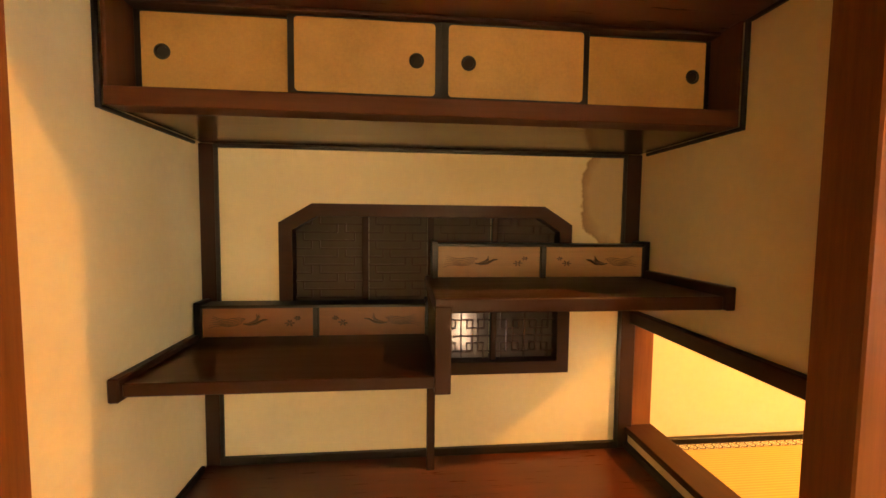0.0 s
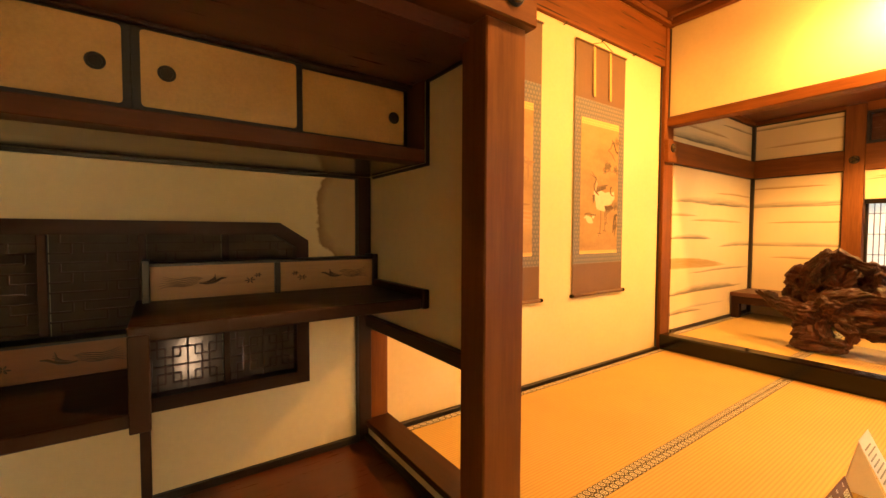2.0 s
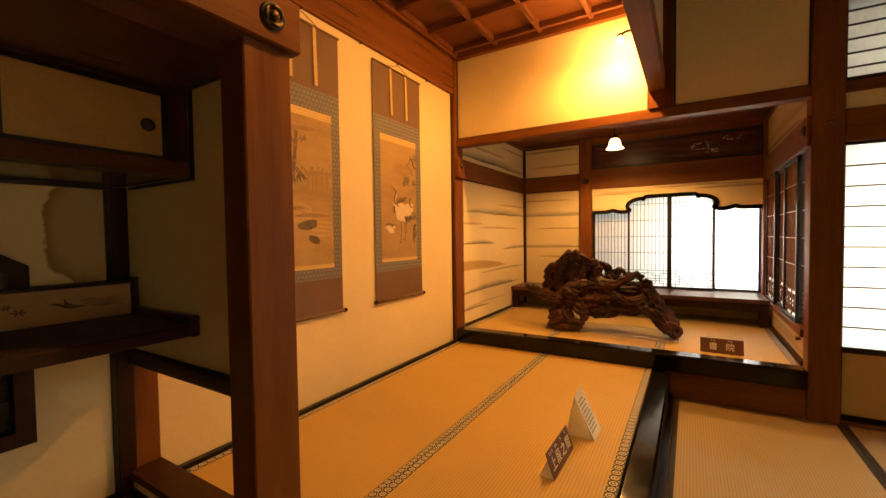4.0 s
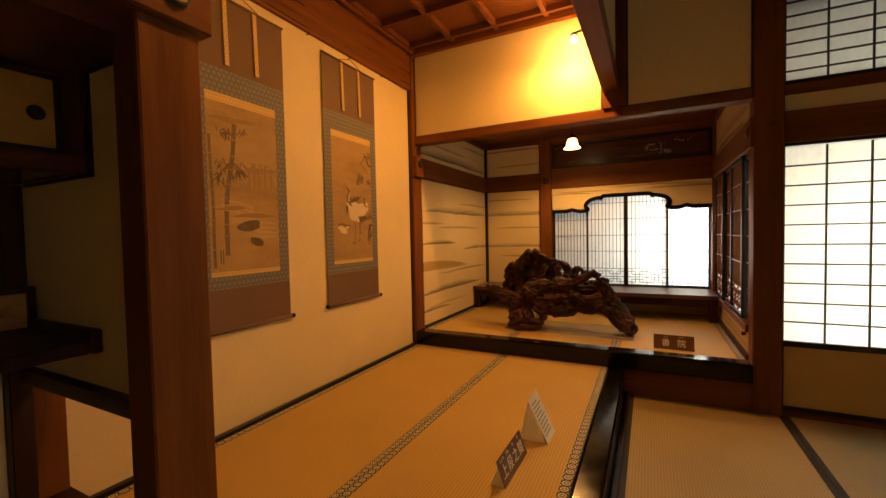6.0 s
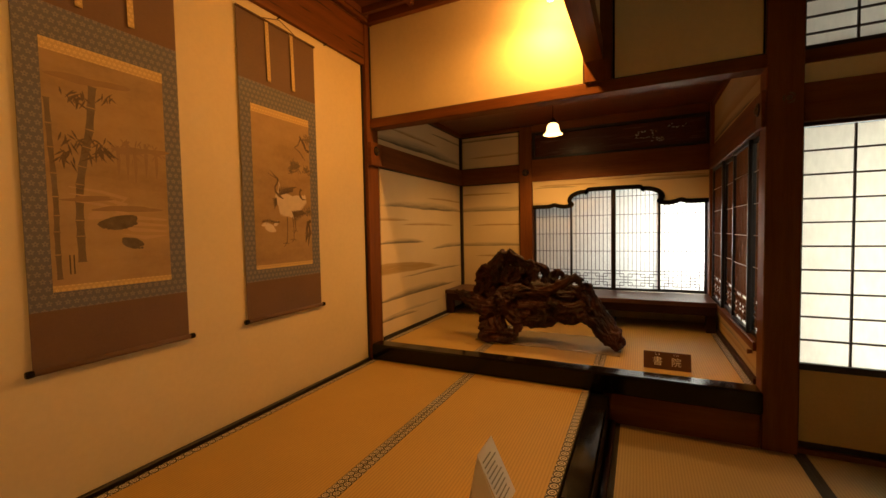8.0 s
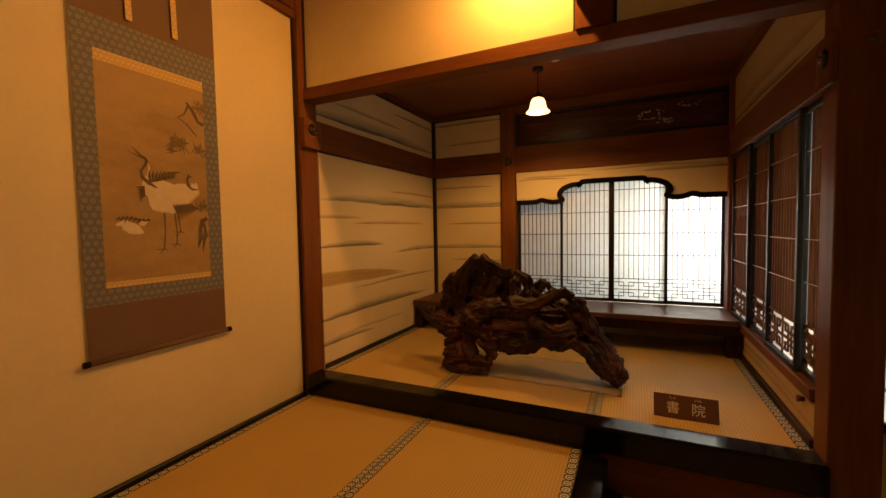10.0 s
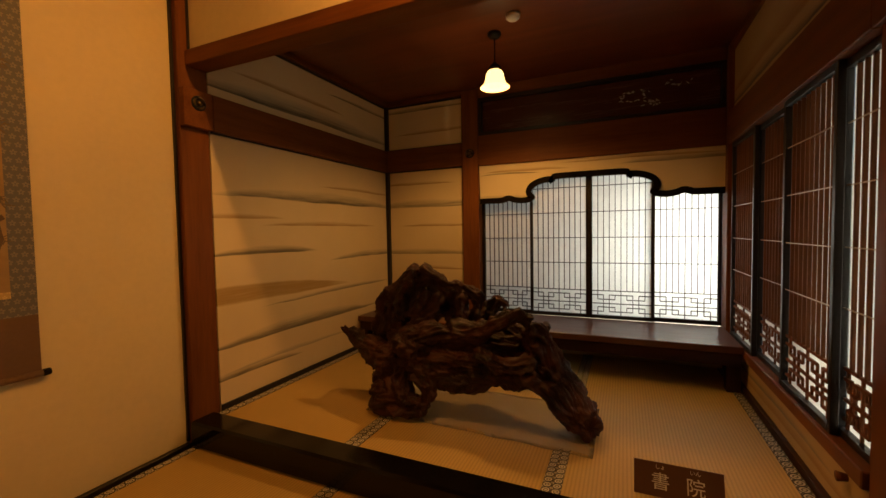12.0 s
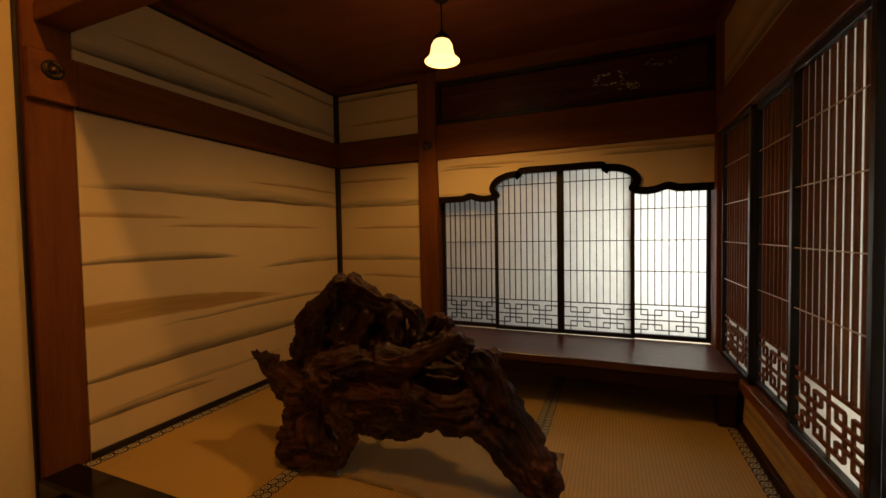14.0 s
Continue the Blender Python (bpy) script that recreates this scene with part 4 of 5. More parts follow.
SOOT = plain("ink_paint", (0.075, 0.036, 0.016), 0.7, vary=0.5, scale=40)


def small_cupboard(x0, x1, z0, z1, wood_, label, seed, big):
    c = empty("shelf_cupboard", label, "cupboard", "shelf cupboards", ((x0 + x1) / 2, 1.75, z0))
    under(boxes("top_board", TRIM, [(x0, x1, 1.695, 1.797, z1 - 0.012, z1)], None, "", 0.002), c)
    for a, b in ((x0, x0 + 0.024), ((x0 + x1) / 2 - 0.011, (x0 + x1) / 2 + 0.011), (x1 - 0.024, x1)):
        under(boxes("upright", TRIM, [(a, b, 1.69, 1.797, z0 + 0.001, z1 + (0.012 if b - a > 0.023 else -0.012))], None, "", 0.002), c)
    rnd = random.Random(seed)
    m = (x0 + x1) / 2
    for a, b, flip in ((x0 + 0.024, m - 0.011, 1), (m + 0.011, x1 - 0.024, -1)):
        door = under(boxes("small_door", wood_, [(a, b, 1.708, 1.72, z0 + 0.004, z1 - 0.012)]), c)
        bm = bmesh.new()
        w, zc = b - a, (z0 + z1) / 2
        ox = a if flip > 0 else b

        def brush(pts, r):
            n = len(pts) - 1
            tube(bm, [(ox + flip * w * u, 1.7072, zc + v) for u, v in pts], [r * (0.25 + 0.75 * math.sin(math.pi * (k + 0.3) / (n + 0.6))) for k in range(n + 1)], 5)
        # sweeping tail, body with raised wings, and a flower spray
        for k in range(6):
            o = 0.006 * k - 0.018
            brush([(0.05 + 0.008 * k + 0.06 * q, o * (1.5 - 0.2 * q) + 0.006 * math.sin(1.3 * q + 0.5 * k)) for q in range(6)], 0.0017 * big)
        for k in range(9):
            ang = 0.35 + 0.17 * k
            ln = rnd.uniform(0.03, 0.048) * big
            brush([(0.40 + 0.012 * k, -0.008), (0.40 + 0.012 * k + 0.5 * ln * math.cos(ang) / w, -0.008 + 0.35 * ln * math.sin(ang)), (0.40 + 0.012 * k + ln * math.cos(ang) / w, -0.008 + 0.75 * ln * math.sin(ang))], 0.0022)
        brush([(0.36, -0.010), (0.42, -0.014), (0.48, -0.010), (0.54, 0.004), (0.58, 0.006)], 0.005)
        for cx, cz, cr in ((0.78, -0.010, 0.020), (0.85, 0.010, 0.014)):
            for k in range(6):
                ang = k * math.tau / 6 + rnd.uniform(-0.2, 0.2)
                brush([(cx + cr * f * math.cos(ang) / w, cz + cr * f * 0.7 * math.sin(ang)) for f in (0.15, 0.6, 1.0)], 0.0032 * big)
        part("painted_motif", bm, SOOT, door, "dark painted sprays")["kind"] = "stuff"


small_cupboard(-0.838, 0.085, 0.886, 1.018, RED_DOOR, "low shelf cupboard with two reddish painted doors", 5, 1.1)
small_cupboard(0.088, 1.022, 1.122, 1.266, LIGHT_DOOR, "low shelf cupboard with two pale wooden painted doors", 6, 0.9)

# octagonal-headed window at the back of the alcove
aw = tagged(empty("window_1", "dark wooden alcove window with lattice and dim paper", "window", "", (0.085, 1.80, 0.685)), kind="structure")
outer = [(-0.54, 0.685), (0.71, 0.685), (0.71, 1.345), (0.585, 1.425), (-0.405, 1.425), (-0.54, 1.345)]
inner = [(-0.485, 0.74), (0.655, 0.74), (0.655, 1.315), (0.565, 1.372), (-0.385, 1.372), (-0.485, 1.315)]
bm = bmesh.new()
rings = [[bm.verts.new((x, y, z)) for x, z in pts] for pts, y in ((outer, 1.775), (inner, 1.775), (inner, 1.90), (outer, 1.90))]
for r0, r1 in ((rings[0], rings[1]), (rings[1], rings[2]), (rings[2], rings[3]), (rings[3], rings[0])):
    for k in range(6):
        bm.faces.new((r0[k], r0[(k + 1) % 6], r1[(k + 1) % 6], r1[k]))
bmesh.ops.recalc_face_normals(bm, faces=bm.faces[:])
under(part("window_frame", bm, DEEP["x"], None), aw)
for x in (-0.19, 0.089, 0.372):
    under(boxes("mullion", DEEP["z"], [(x - 0.013, x + 0.013, 1.80, 1.83, 0.74, 1.372)], None, "", 0.002), aw)
for i, (a, b) in enumerate(((-0.485, -0.203), (-0.177, 0.076), (0.102, 0.359), (0.385, 0.655))):
    w = b - a
    dims = []
    zb = 0.742
    dims += [(a + p * w, a + q * w, 1.822, 1.830, zb + v * 0.21 - 0.0035, zb + v * 0.21 + 0.0035) for p, q, v in FRET_LINES]
    dims += [(a + p * w - 0.0035, a + p * w + 0.0035, 1.821, 1.829, zb + v0 * 0.21, zb + v1 * 0.21) for p, v0, v1 in FRET_POSTS]
    for k in range(11):
        z = 0.99 + 0.035 * k
        for p, q in (((0.0, 0.62), (0.74, 1.0)), ((0.0, 0.24), (0.36, 1.0)), ((0.12, 0.88),))[(k + i) % 3]:
            dims.append((a + p * w, a + q * w, 1.822, 1.830, z - 0.003, z + 0.003))
            for e in (p, q):
                if 0.0 < e < 1.0:
                    dims.append((a + e * w - 0.003, a + e * w + 0.003, 1.821, 1.829, z, z + 0.035))
    under(boxes("lattice", DIM_BAR, dims), aw)
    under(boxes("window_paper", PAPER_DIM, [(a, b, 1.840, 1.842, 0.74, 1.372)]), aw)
lamp("alcove_window_daylight", "AREA", look((0.235, 1.875, 0.87), (0.235, 1.84, 0.87)), 2.6, DAY, 0.06, 0.15)
# unseen backdrop added outside the alcove window
built("wall_passage", PLASTER, [(-1.27, 1.1, 2.5, 2.6, -0.1, 2.4)], "plain unseen backdrop wall added behind the alcove window", "wall", 0)


bm = bmesh.new()
for x0, x1 in ((-0.54, -0.405), (0.71, 0.585)):
    prism(bm, [(x0, 1.80, 1.345), (x0, 1.80, 1.425), (x1, 1.80, 1.425)], (0, 0.12, 0))
tagged(part("wall_alcove_corners", bm, PLASTER_STAINED), "cream plaster corners over the alcove window", "wall", "", "structure")


# ---- metal nail covers ----
def nail_cover(m, label):
    c = empty("nail_cover", label, "nail cover", "nail covers")
    bm = bmesh.new()
    lathe(bm, (0, 0, 0), [(0.042, 0.0), (0.042, 0.004), (0.037, 0.008), (0.030, 0.005), (0.0, 0.006)], 28)
    part("plate", bm, BLACK_IRON, c, "", 0, True)
    bm = bmesh.new()
    for k in range(3):
        a0 = k * math.tau / 3
        tube(bm, [(0.029 * math.cos(a0 + s), 0.029 * math.sin(a0 + s), 0.010) for s in (0.15, 0.55, 1.0, 1.4, 1.75)], [0.003, 0.006, 0.007, 0.006, 0.003], 8)
    part("petal_rim", bm, BRASS, c, "worn brass petals", 0, True)
    bm = bmesh.new()
    lathe(bm, (0, 0, 0), [(0.016, 0.004), (0.015, 0.014), (0.009, 0.02), (0.0, 0.022)], 20)
    part("knob", bm, BRASS, c, "", 0, True)
    c.matrix_world = m
    return c


nail_cover(pose(1.037, 0.783, 2.11, 90, 0, 0), "round dark metal nail cover on the alcove rail")
nail_cover(pose(4.195, 1.844, 2.20, 90, 0, 0), "round dark metal nail cover on the corner post")
nail_cover(pose(4.163, -1.165, 2.205, 90, 0, -90), "round dark metal nail cover beside the shoji")
nail_cover(pose(4.222, -1.029, 2.17, 90, 0, 180), "round dark metal nail cover over the lattice windows")
nail_cover(pose(6.198, 0.955, 2.17, 90, 0, -90), "round dark metal nail cover beside the window")
built("rail_13", TIMBER["y"], [(4.112, 4.285, 1.845, 1.885, 2.065, 2.275)], "short brown rail end on the corner post", "rail", 0.003)


# ---- hanging scrolls ----
def brocade(name, base, figure, cell):
    m, t, p = material(name)
    sep = node(t, "ShaderNodeSeparateXYZ", {0: coords(t)})
    u, v = calc(t, "DIVIDE", sep.outputs[0], cell), calc(t, "DIVIDE", sep.outputs[2], cell)
    row = calc(t, "MULTIPLY", calc(t, "FLOORED_MODULO", calc(t, "FLOOR", v), 2.0), 0.5)
    a = calc(t, "SUBTRACT", calc(t, "FRACT", calc(t, "ADD", u, row)), 0.5)
    b = calc(t, "SUBTRACT", calc(t, "FRACT", v), 0.5)
    d = calc(t, "SQRT", calc(t, "ADD", calc(t, "MULTIPLY", a, a), calc(t, "MULTIPLY", b, b)))
    petals = calc(t, "MULTIPLY_ADD", calc(t, "SINE", calc(t, "MULTIPLY", calc(t, "ARCTAN2", b, a), 5.0)), 0.09, 0.30)
    f = calc(t, "MULTIPLY", calc(t, "LESS_THAN", d, petals), calc(t, "GREATER_THAN", d, 0.10))
    weave = noisy(t, 400, coords(t), 2)
    t.links.new(mix(t, calc(t, "MULTIPLY", f, 0.75), base, figure), p.inputs["Base Color"])
    p.inputs["Roughness"].default_value = 0.7
    bump(t, p, calc(t, "ADD", weave, f), 0.12, 0.001)
    return m


BLUE_CLOTH = brocade("blue_grey_brocade", (0.128, 0.125, 0.13), (0.26, 0.232, 0.20), 0.032)
GOLD_CLOTH = brocade("gold_brocade", (0.52, 0.36, 0.13), (0.72, 0.52, 0.22), 0.022)
BROWN_CLOTH = plain("brown_silk", (0.15, 0.083, 0.045), 0.65, vary=0.14, scale=5)


def silk_painting(name):
    m, t, p = material(name)
    v = coords(t)
    a, b, c = noisy(t, 2.2, coords(t, (1.0, 1, 2.0)), 4), noisy(t, 40, v, 3), noisy(t, 3.0, coords(t, (1.4, 1, 5.0)), 3)
    f = calc(t, "ADD", calc(t, "MULTIPLY", a, 0.6), calc(t, "ADD", calc(t, "MULTIPLY", b, 0.15), calc(t, "MULTIPLY", c, 0.25)))
    t.links.new(ramp(t, f, [(0.3, (0.24, 0.152, 0.062)), (0.5, (0.345, 0.226, 0.095)), (0.7, (0.42, 0.287, 0.125))]), p.inputs["Base Color"])
    p.inputs["Roughness"].default_value = 0.75
    bump(t, p, noisy(t, 500, v, 1), 0.06, 0.001)
    return m


SILK = silk_painting("aged_silk")
INK = plain("black_ink", (0.085, 0.06, 0.036), 0.8, vary=0.5, scale=30)
INK_MID = plain("grey_ink", (0.13, 0.088, 0.05), 0.8, vary=0.5, scale=18)
INK_STONE = plain("wet_ink", (0.135, 0.10, 0.058), 0.8, vary=0.55, scale=26)
INK_SOFT = plain("thin_ink", (0.165, 0.118, 0.066), 0.8, vary=0.3, scale=14)
INK_FAINT = plain("faint_ink", (0.28, 0.175, 0.08), 0.8, vary=0.15, scale=14)
WATER = plain("pale_wash", (0.45, 0.30, 0.145), 0.8, vary=0.1, scale=8)
CHALK = plain("shell_white_paint", (0.62, 0.52, 0.37), 0.8, vary=0.12, scale=25)
Z_TOP, Z_CLOTH, Z_PIC1, Z_PIC0, Z_CLOTH0, Z_ROD = 2.885, 2.452, 2.302, 1.218, 1.137, 0.886
YS = 1.918


def scroll(x0, x1, label):
    s = empty("hanging_scroll", label, "hanging scroll", "hanging scrolls", ((x0 + x1) / 2, YS, Z_ROD))
    under(boxes("head_cloth", BROWN_CLOTH, [(x0, x1, YS - 0.0015, YS + 0.0015, Z_CLOTH, Z_TOP)]), s)
    under(boxes("foot_cloth", BROWN_CLOTH, [(x0, x1, YS - 0.0015, YS + 0.0015, Z_ROD, Z_CLOTH0)]), s)
    m = 0.081
    for nm, xa, xb, za, zb in (("brocade_top", x0, x1, Z_PIC1 + 0.003, Z_CLOTH), ("brocade_foot", x0, x1, Z_CLOTH0, Z_PIC0 - 0.003), ("brocade_side", x0, x0 + m, Z_PIC0 - 0.003, Z_PIC1 + 0.003), ("brocade_side", x1 - m, x1, Z_PIC0 - 0.003, Z_PIC1 + 0.003)):
        under(boxes(nm, BLUE_CLOTH, [(xa, xb, YS - 0.0015, YS + 0.0015, za, zb)]), s)
    under(boxes("gold_band", GOLD_CLOTH, [(x0 + m, x1 - m, YS - 0.003, YS, Z_PIC1 - 0.048, Z_PIC1 + 0.003)]), s)
    under(boxes("gold_band", GOLD_CLOTH, [(x0 + m, x1 - m, YS - 0.003, YS, Z_PIC0 - 0.003, Z_PIC0 + 0.024)]), s)
    pic = under(boxes("painting", SILK, [(x0 + m, x1 - m, YS - 0.002, YS, Z_PIC0 + 0.024, Z_PIC1 - 0.048)]), s)
    for f in (0.34, 0.66):
        bm = bmesh.new()
        x = x0 + (x1 - x0) * f
        pts = [(x - 0.014, YS - 0.006, Z_TOP), (x + 0.014, YS - 0.006, Z_TOP), (x + 0.017, YS - 0.012, Z_CLOTH + 0.03), (x - 0.011, YS - 0.012, Z_CLOTH + 0.03)]
        prism(bm, pts, (0, -0.002, 0))
        under(part("ribbon", bm, GOLD_CLOTH), s)
    bm = bmesh.new()
    tube(bm, [(x0 - 0.004, YS - 0.006, Z_TOP), (x1 + 0.004, YS - 0.006, Z_TOP)], 0.008, 10)
    under(part("top_rod", bm, BROWN_CLOTH, None, "", 0, True), s)
    bm = bmesh.new()
    tube(bm, [(x0, YS - 0.008, Z_ROD), (x1, YS - 0.008, Z_ROD)], 0.013, 14)
    under(part("bottom_rod", bm, BROWN_CLOTH, None, "", 0, True), s)
    for a, b in ((x0 - 0.026, x0), (x1, x1 + 0.026)):
        bm = bmesh.new()
        tube(bm, [(a, YS - 0.008, Z_ROD), (a + 0.004, YS - 0.008, Z_ROD), (b - 0.004, YS - 0.008, Z_ROD), (b, YS - 0.008, Z_ROD)], [0.013, 0.0155, 0.0155, 0.014], 14)
        under(part("rod_knob", bm, LACQUER, None, "black lacquered rod end", 0, True), s)
    bm = bmesh.new()
    xm = (x0 + x1) / 2
    tube(bm, [(x0 + 0.2, YS - 0.008, Z_TOP + 0.008), (xm, YS - 0.012, Z_TOP + 0.052), (x1 - 0.2, YS - 0.008, Z_TOP + 0.008)], 0.003, 6)
    under(part("hanging_cord", bm, BROWN_CLOTH), s)
    return pic, x0 + m, x1 - m


def patch(bm, x, z, rx, rz, ang=0.0, y=YS - 0.0022, n=14, seed=0, rough=0.15):
    """A soft-edged painted spot."""
    rnd = random.Random(seed)
    ph = [rnd.uniform(0, 6.28) for _ in range(3)]
    c, s = math.cos(ang), math.sin(ang)
    pts = []
    for k in range(n):
        a = k * math.tau / n
        r = 1 + rough * (math.sin(2 * a + ph[0]) + 0.7 * math.sin(3 * a + ph[1]) + 0.5 * math.sin(5 * a + ph[2]))
        px, pz = rx * r * math.cos(a), rz * r * math.sin(a)
        pts.append((x + px * c - pz * s, y, z + px * s + pz * c))
    prism(bm, pts, (0, -0.0008, 0))


def stroke(bm, pts, widths, y=YS - 0.0022):
    """A flat brush stroke through (x, z) points."""
    left, right = [], []
    for i, (x, z) in enumerate(pts):
        x0, z0 = pts[max(0, i - 1)]
        x1, z1 = pts[min(len(pts) - 1, i + 1)]
        d = Vector((x1 - x0, z1 - z0)).normalized()
        w = widths[i] if hasattr(widths, "__len__") else widths
        left.append((x - d.y * w / 2, y, z + d.x * w / 2))
        right.append((x + d.y * w / 2, y, z - d.x * w / 2))
    for i in range(len(pts) - 1):
        for q in ((left[i], left[i + 1], right[i + 1], right[i]),):
            bm.faces.new([bm.verts.new(v) for v in q])


def leaf_spray(bm, x, z, size, count, seed, down=True):
    rnd = random.Random(seed)
    for k in range(count):
        a = rnd.uniform(-2.7, -0.4) if down else rnd.uniform(0, math.tau)
        ln = size * rnd.uniform(0.5, 1)
        ox, oz = x + rnd.gauss(0, size * 0.35), z + rnd.gauss(0, size * 0.22)
        stroke(bm, [(ox, oz), (ox + 0.45 * ln * math.cos(a), oz + 0.45 * ln * math.sin(a)), (ox + ln * math.cos(a), oz + ln * math.sin(a))], [0.002, size * 0.14, 0.001], YS - 0.0026 - 0.00001 * k)


def layer(name, make, mat_, pic, label, proud=0.0):
    bm = bmesh.new()
    make(bm)
    bmesh.ops.translate(bm, vec=(0, -proud, 0), verts=bm.verts[:])
    ob = part(name, bm, mat_, pic, label)
    ob.matrix_parent_inverse = pic.matrix_world.inverted() @ Matrix.Identity(4)
    ob["kind"] = "stuff"


pic, a, b = scroll(1.775, 2.430, "hanging scroll with ink bamboo and a stream on brown silk")
W = b - a
zt = Z_PIC1 - 0.048


def at1(u, v):
    return a + W * u, zt - (zt - Z_PIC0 - 0.024) * v


def far_bamboo(bm):
    for k, (u, v0, v1) in enumerate(((0.55, 0.36, 0.5), (0.63, 0.33, 0.52), (0.7, 0.38, 0.53), (0.80, 0.33, 0.5), (0.9, 0.36, 0.5))):
        stroke(bm, [at1(u, v0), at1(u + 0.005, (v0 + v1) / 2), at1(u, v1)], [0.012, 0.016, 0.004])
        leaf_spray(bm, *at1(u, v0), 0.05, 10, k)


def stream(bm):
    for k in range(3):
        o = 0.03 * k
        stroke(bm, [at1(0.15, 0.57 + o), at1(0.4, 0.585 + o), at1(0.6, 0.61 + o), at1(0.5, 0.66 + o), at1(0.65, 0.70 + o), at1(0.98, 0.71 + o)], [0.004, 0.014, 0.022, 0.026, 0.022, 0.008], YS - 0.0022 - 0.0001 * k)
    stroke(bm, [at1(0.55, 0.78), at1(0.75, 0.80), at1(0.98, 0.79)], [0.004, 0.02, 0.006])


def stalks(bm):
    for pts, w in (([(0.37, 0.11), (0.35, 0.21), (0.33, 0.31), (0.295, 0.39), (0.26, 0.48), (0.235, 0.56), (0.225, 0.635), (0.22, 0.72), (0.22, 0.79), (0.222, 0.91)], 0.031),
                   ([(0.03, 0.20), (0.035, 0.31), (0.04, 0.41), (0.05, 0.52), (0.055, 0.62), (0.055, 0.70), (0.05, 0.77), (0.05, 0.87), (0.055, 0.98)], 0.020)):
        for (u0, v0), (u1, v1) in zip(pts, pts[1:]):
            p = [at1(u0 + (u1 - u0) * f, v0 + (v1 - v0) * f) for f in (0.0, 0.06, 0.5, 0.88, 0.95)]
            stroke(bm, p, [w * 1.2, w * 1.0, w * 0.88, w * 1.0, w * 1.15])


def leaves1(bm):
    for k, (u, v, s, c) in enumerate(((0.24, 0.165, 0.06, 22), (0.47, 0.14, 0.05, 10), (0.20, 0.355, 0.06, 16), (0.42, 0.385, 0.072, 20), (0.12, 0.42, 0.06, 14), (0.38, 0.35, 0.05, 8))):
        leaf_spray(bm, *at1(u, v), s, c, 20 + k)


def stones(bm):
    # two domed backs with a ridged rim and small stubs beneath
    for u, v, rx, rz, ang, sd in ((0.535, 0.725, 0.078, 0.036, 0.12, 1), (0.64, 0.825, 0.050, 0.026, -0.38, 2)):
        patch(bm, *at1(u, v), rx, rz, ang, seed=sd, n=22, rough=0.1)
        x, z = at1(u, v)
        for k in range(7):
            f = (k - 3) / 3.4
            patch(bm, x + rx * f * math.cos(ang), z + rx * f * math.sin(ang) - rz * (0.75 - 0.5 * f * f), rx * 0.12, rz * 0.25, 0.3 * f, YS - 0.0024 - 0.00002 * k, 8, 30 + k)


def pale1(bm):
    patch(bm, *at1(0.36, 0.70), 0.036, 0.014, 0.1, seed=3)
    patch(bm, *at1(0.33, 0.685), 0.020, 0.008, 0.3, YS - 0.0023, seed=4)


layer("far_bamboo", far_bamboo, INK_FAINT, pic, "faint ink bamboo")
def washes(bm):
    for k, (u, v, rx, rz) in enumerate(((0.35, 0.09, 0.14, 0.02), (0.75, 0.37, 0.12, 0.016), (0.62, 0.66, 0.13, 0.016), (0.3, 0.62, 0.10, 0.012))):
        patch(bm, *at1(u, v), rx, rz, 0.05, YS - 0.00205 - 0.00002 * k, 20, 90 + k, 0.2)


layer("ink_wash", washes, INK_FAINT, pic, "faint ink washes")
layer("stream", stream, WATER, pic, "pale winding stream")
layer("bamboo_stalk", stalks, INK_SOFT, pic, "ink bamboo stalks")
layer("bamboo_leaves", leaves1, INK_MID, pic, "dark ink leaves")
layer("dark_shape", stones, INK_STONE, pic, "dark rounded shapes by the stream")
layer("pale_shape", pale1, WATER, pic, "pale rounded shape")
layer("seal_script", lambda bm: [stroke(bm, [at1(0.13 + 0.03 * k, 0.87), at1(0.13 + 0.03 * k, 0.955)], 0.005) for k in range(2)], INK, pic, "small ink signature")

pic, a, b = scroll(2.812, 3.487, "hanging scroll with white shapes and pine on brown silk")
W = b - a


def white2(bm):
    # plump body over rows of folded feathers, a pale nape, and a small pale clump below
    patch(bm, *at1(0.56, 0.578), 0.115, 0.068, -0.36, seed=8, rough=0.05, n=28)
    patch(bm, *at1(0.74, 0.560), 0.072, 0.042, 0.05, YS - 0.0024, seed=9, rough=0.05, n=22)
    patch(bm, *at1(0.44, 0.545), 0.055, 0.036, -0.9, YS - 0.00245, seed=11, rough=0.05, n=20)
    patch(bm, *at1(0.62, 0.645), 0.055, 0.034, -0.5, YS - 0.0025, seed=12, rough=0.06, n=20)
    for k in range(26):
        u, v = 0.40 + 0.019 * k, 0.635 + 0.05 * math.sin(math.pi * (k + 2) / 26) - 0.0028 * k
        stroke(bm, [at1(u, v - 0.05), at1(u + 0.018, v - 0.008), at1(u + 0.03, v + 0.018)], [0.012, 0.016, 0.003], YS - 0.0026 - 0.00002 * k)
    stroke(bm, [at1(0.395, 0.53), at1(0.40, 0.495), at1(0.415, 0.455), at1(0.405, 0.435)], [0.020, 0.010, 0.008, 0.004], YS - 0.0032)
    stroke(bm, [at1(0.90, 0.545), at1(0.86, 0.53), at1(0.82, 0.525)], [0.004, 0.022, 0.030], YS - 0.0033)
    patch(bm, *at1(0.24, 0.755), 0.048, 0.026, -0.2, seed=10, rough=0.12, n=20)
    patch(bm, *at1(0.16, 0.73), 0.026, 0.014, 0.2, YS - 0.0023, seed=14)
    patch(bm, *at1(0.34, 0.725), 0.024, 0.013, 0.5, YS - 0.00235, seed=15)


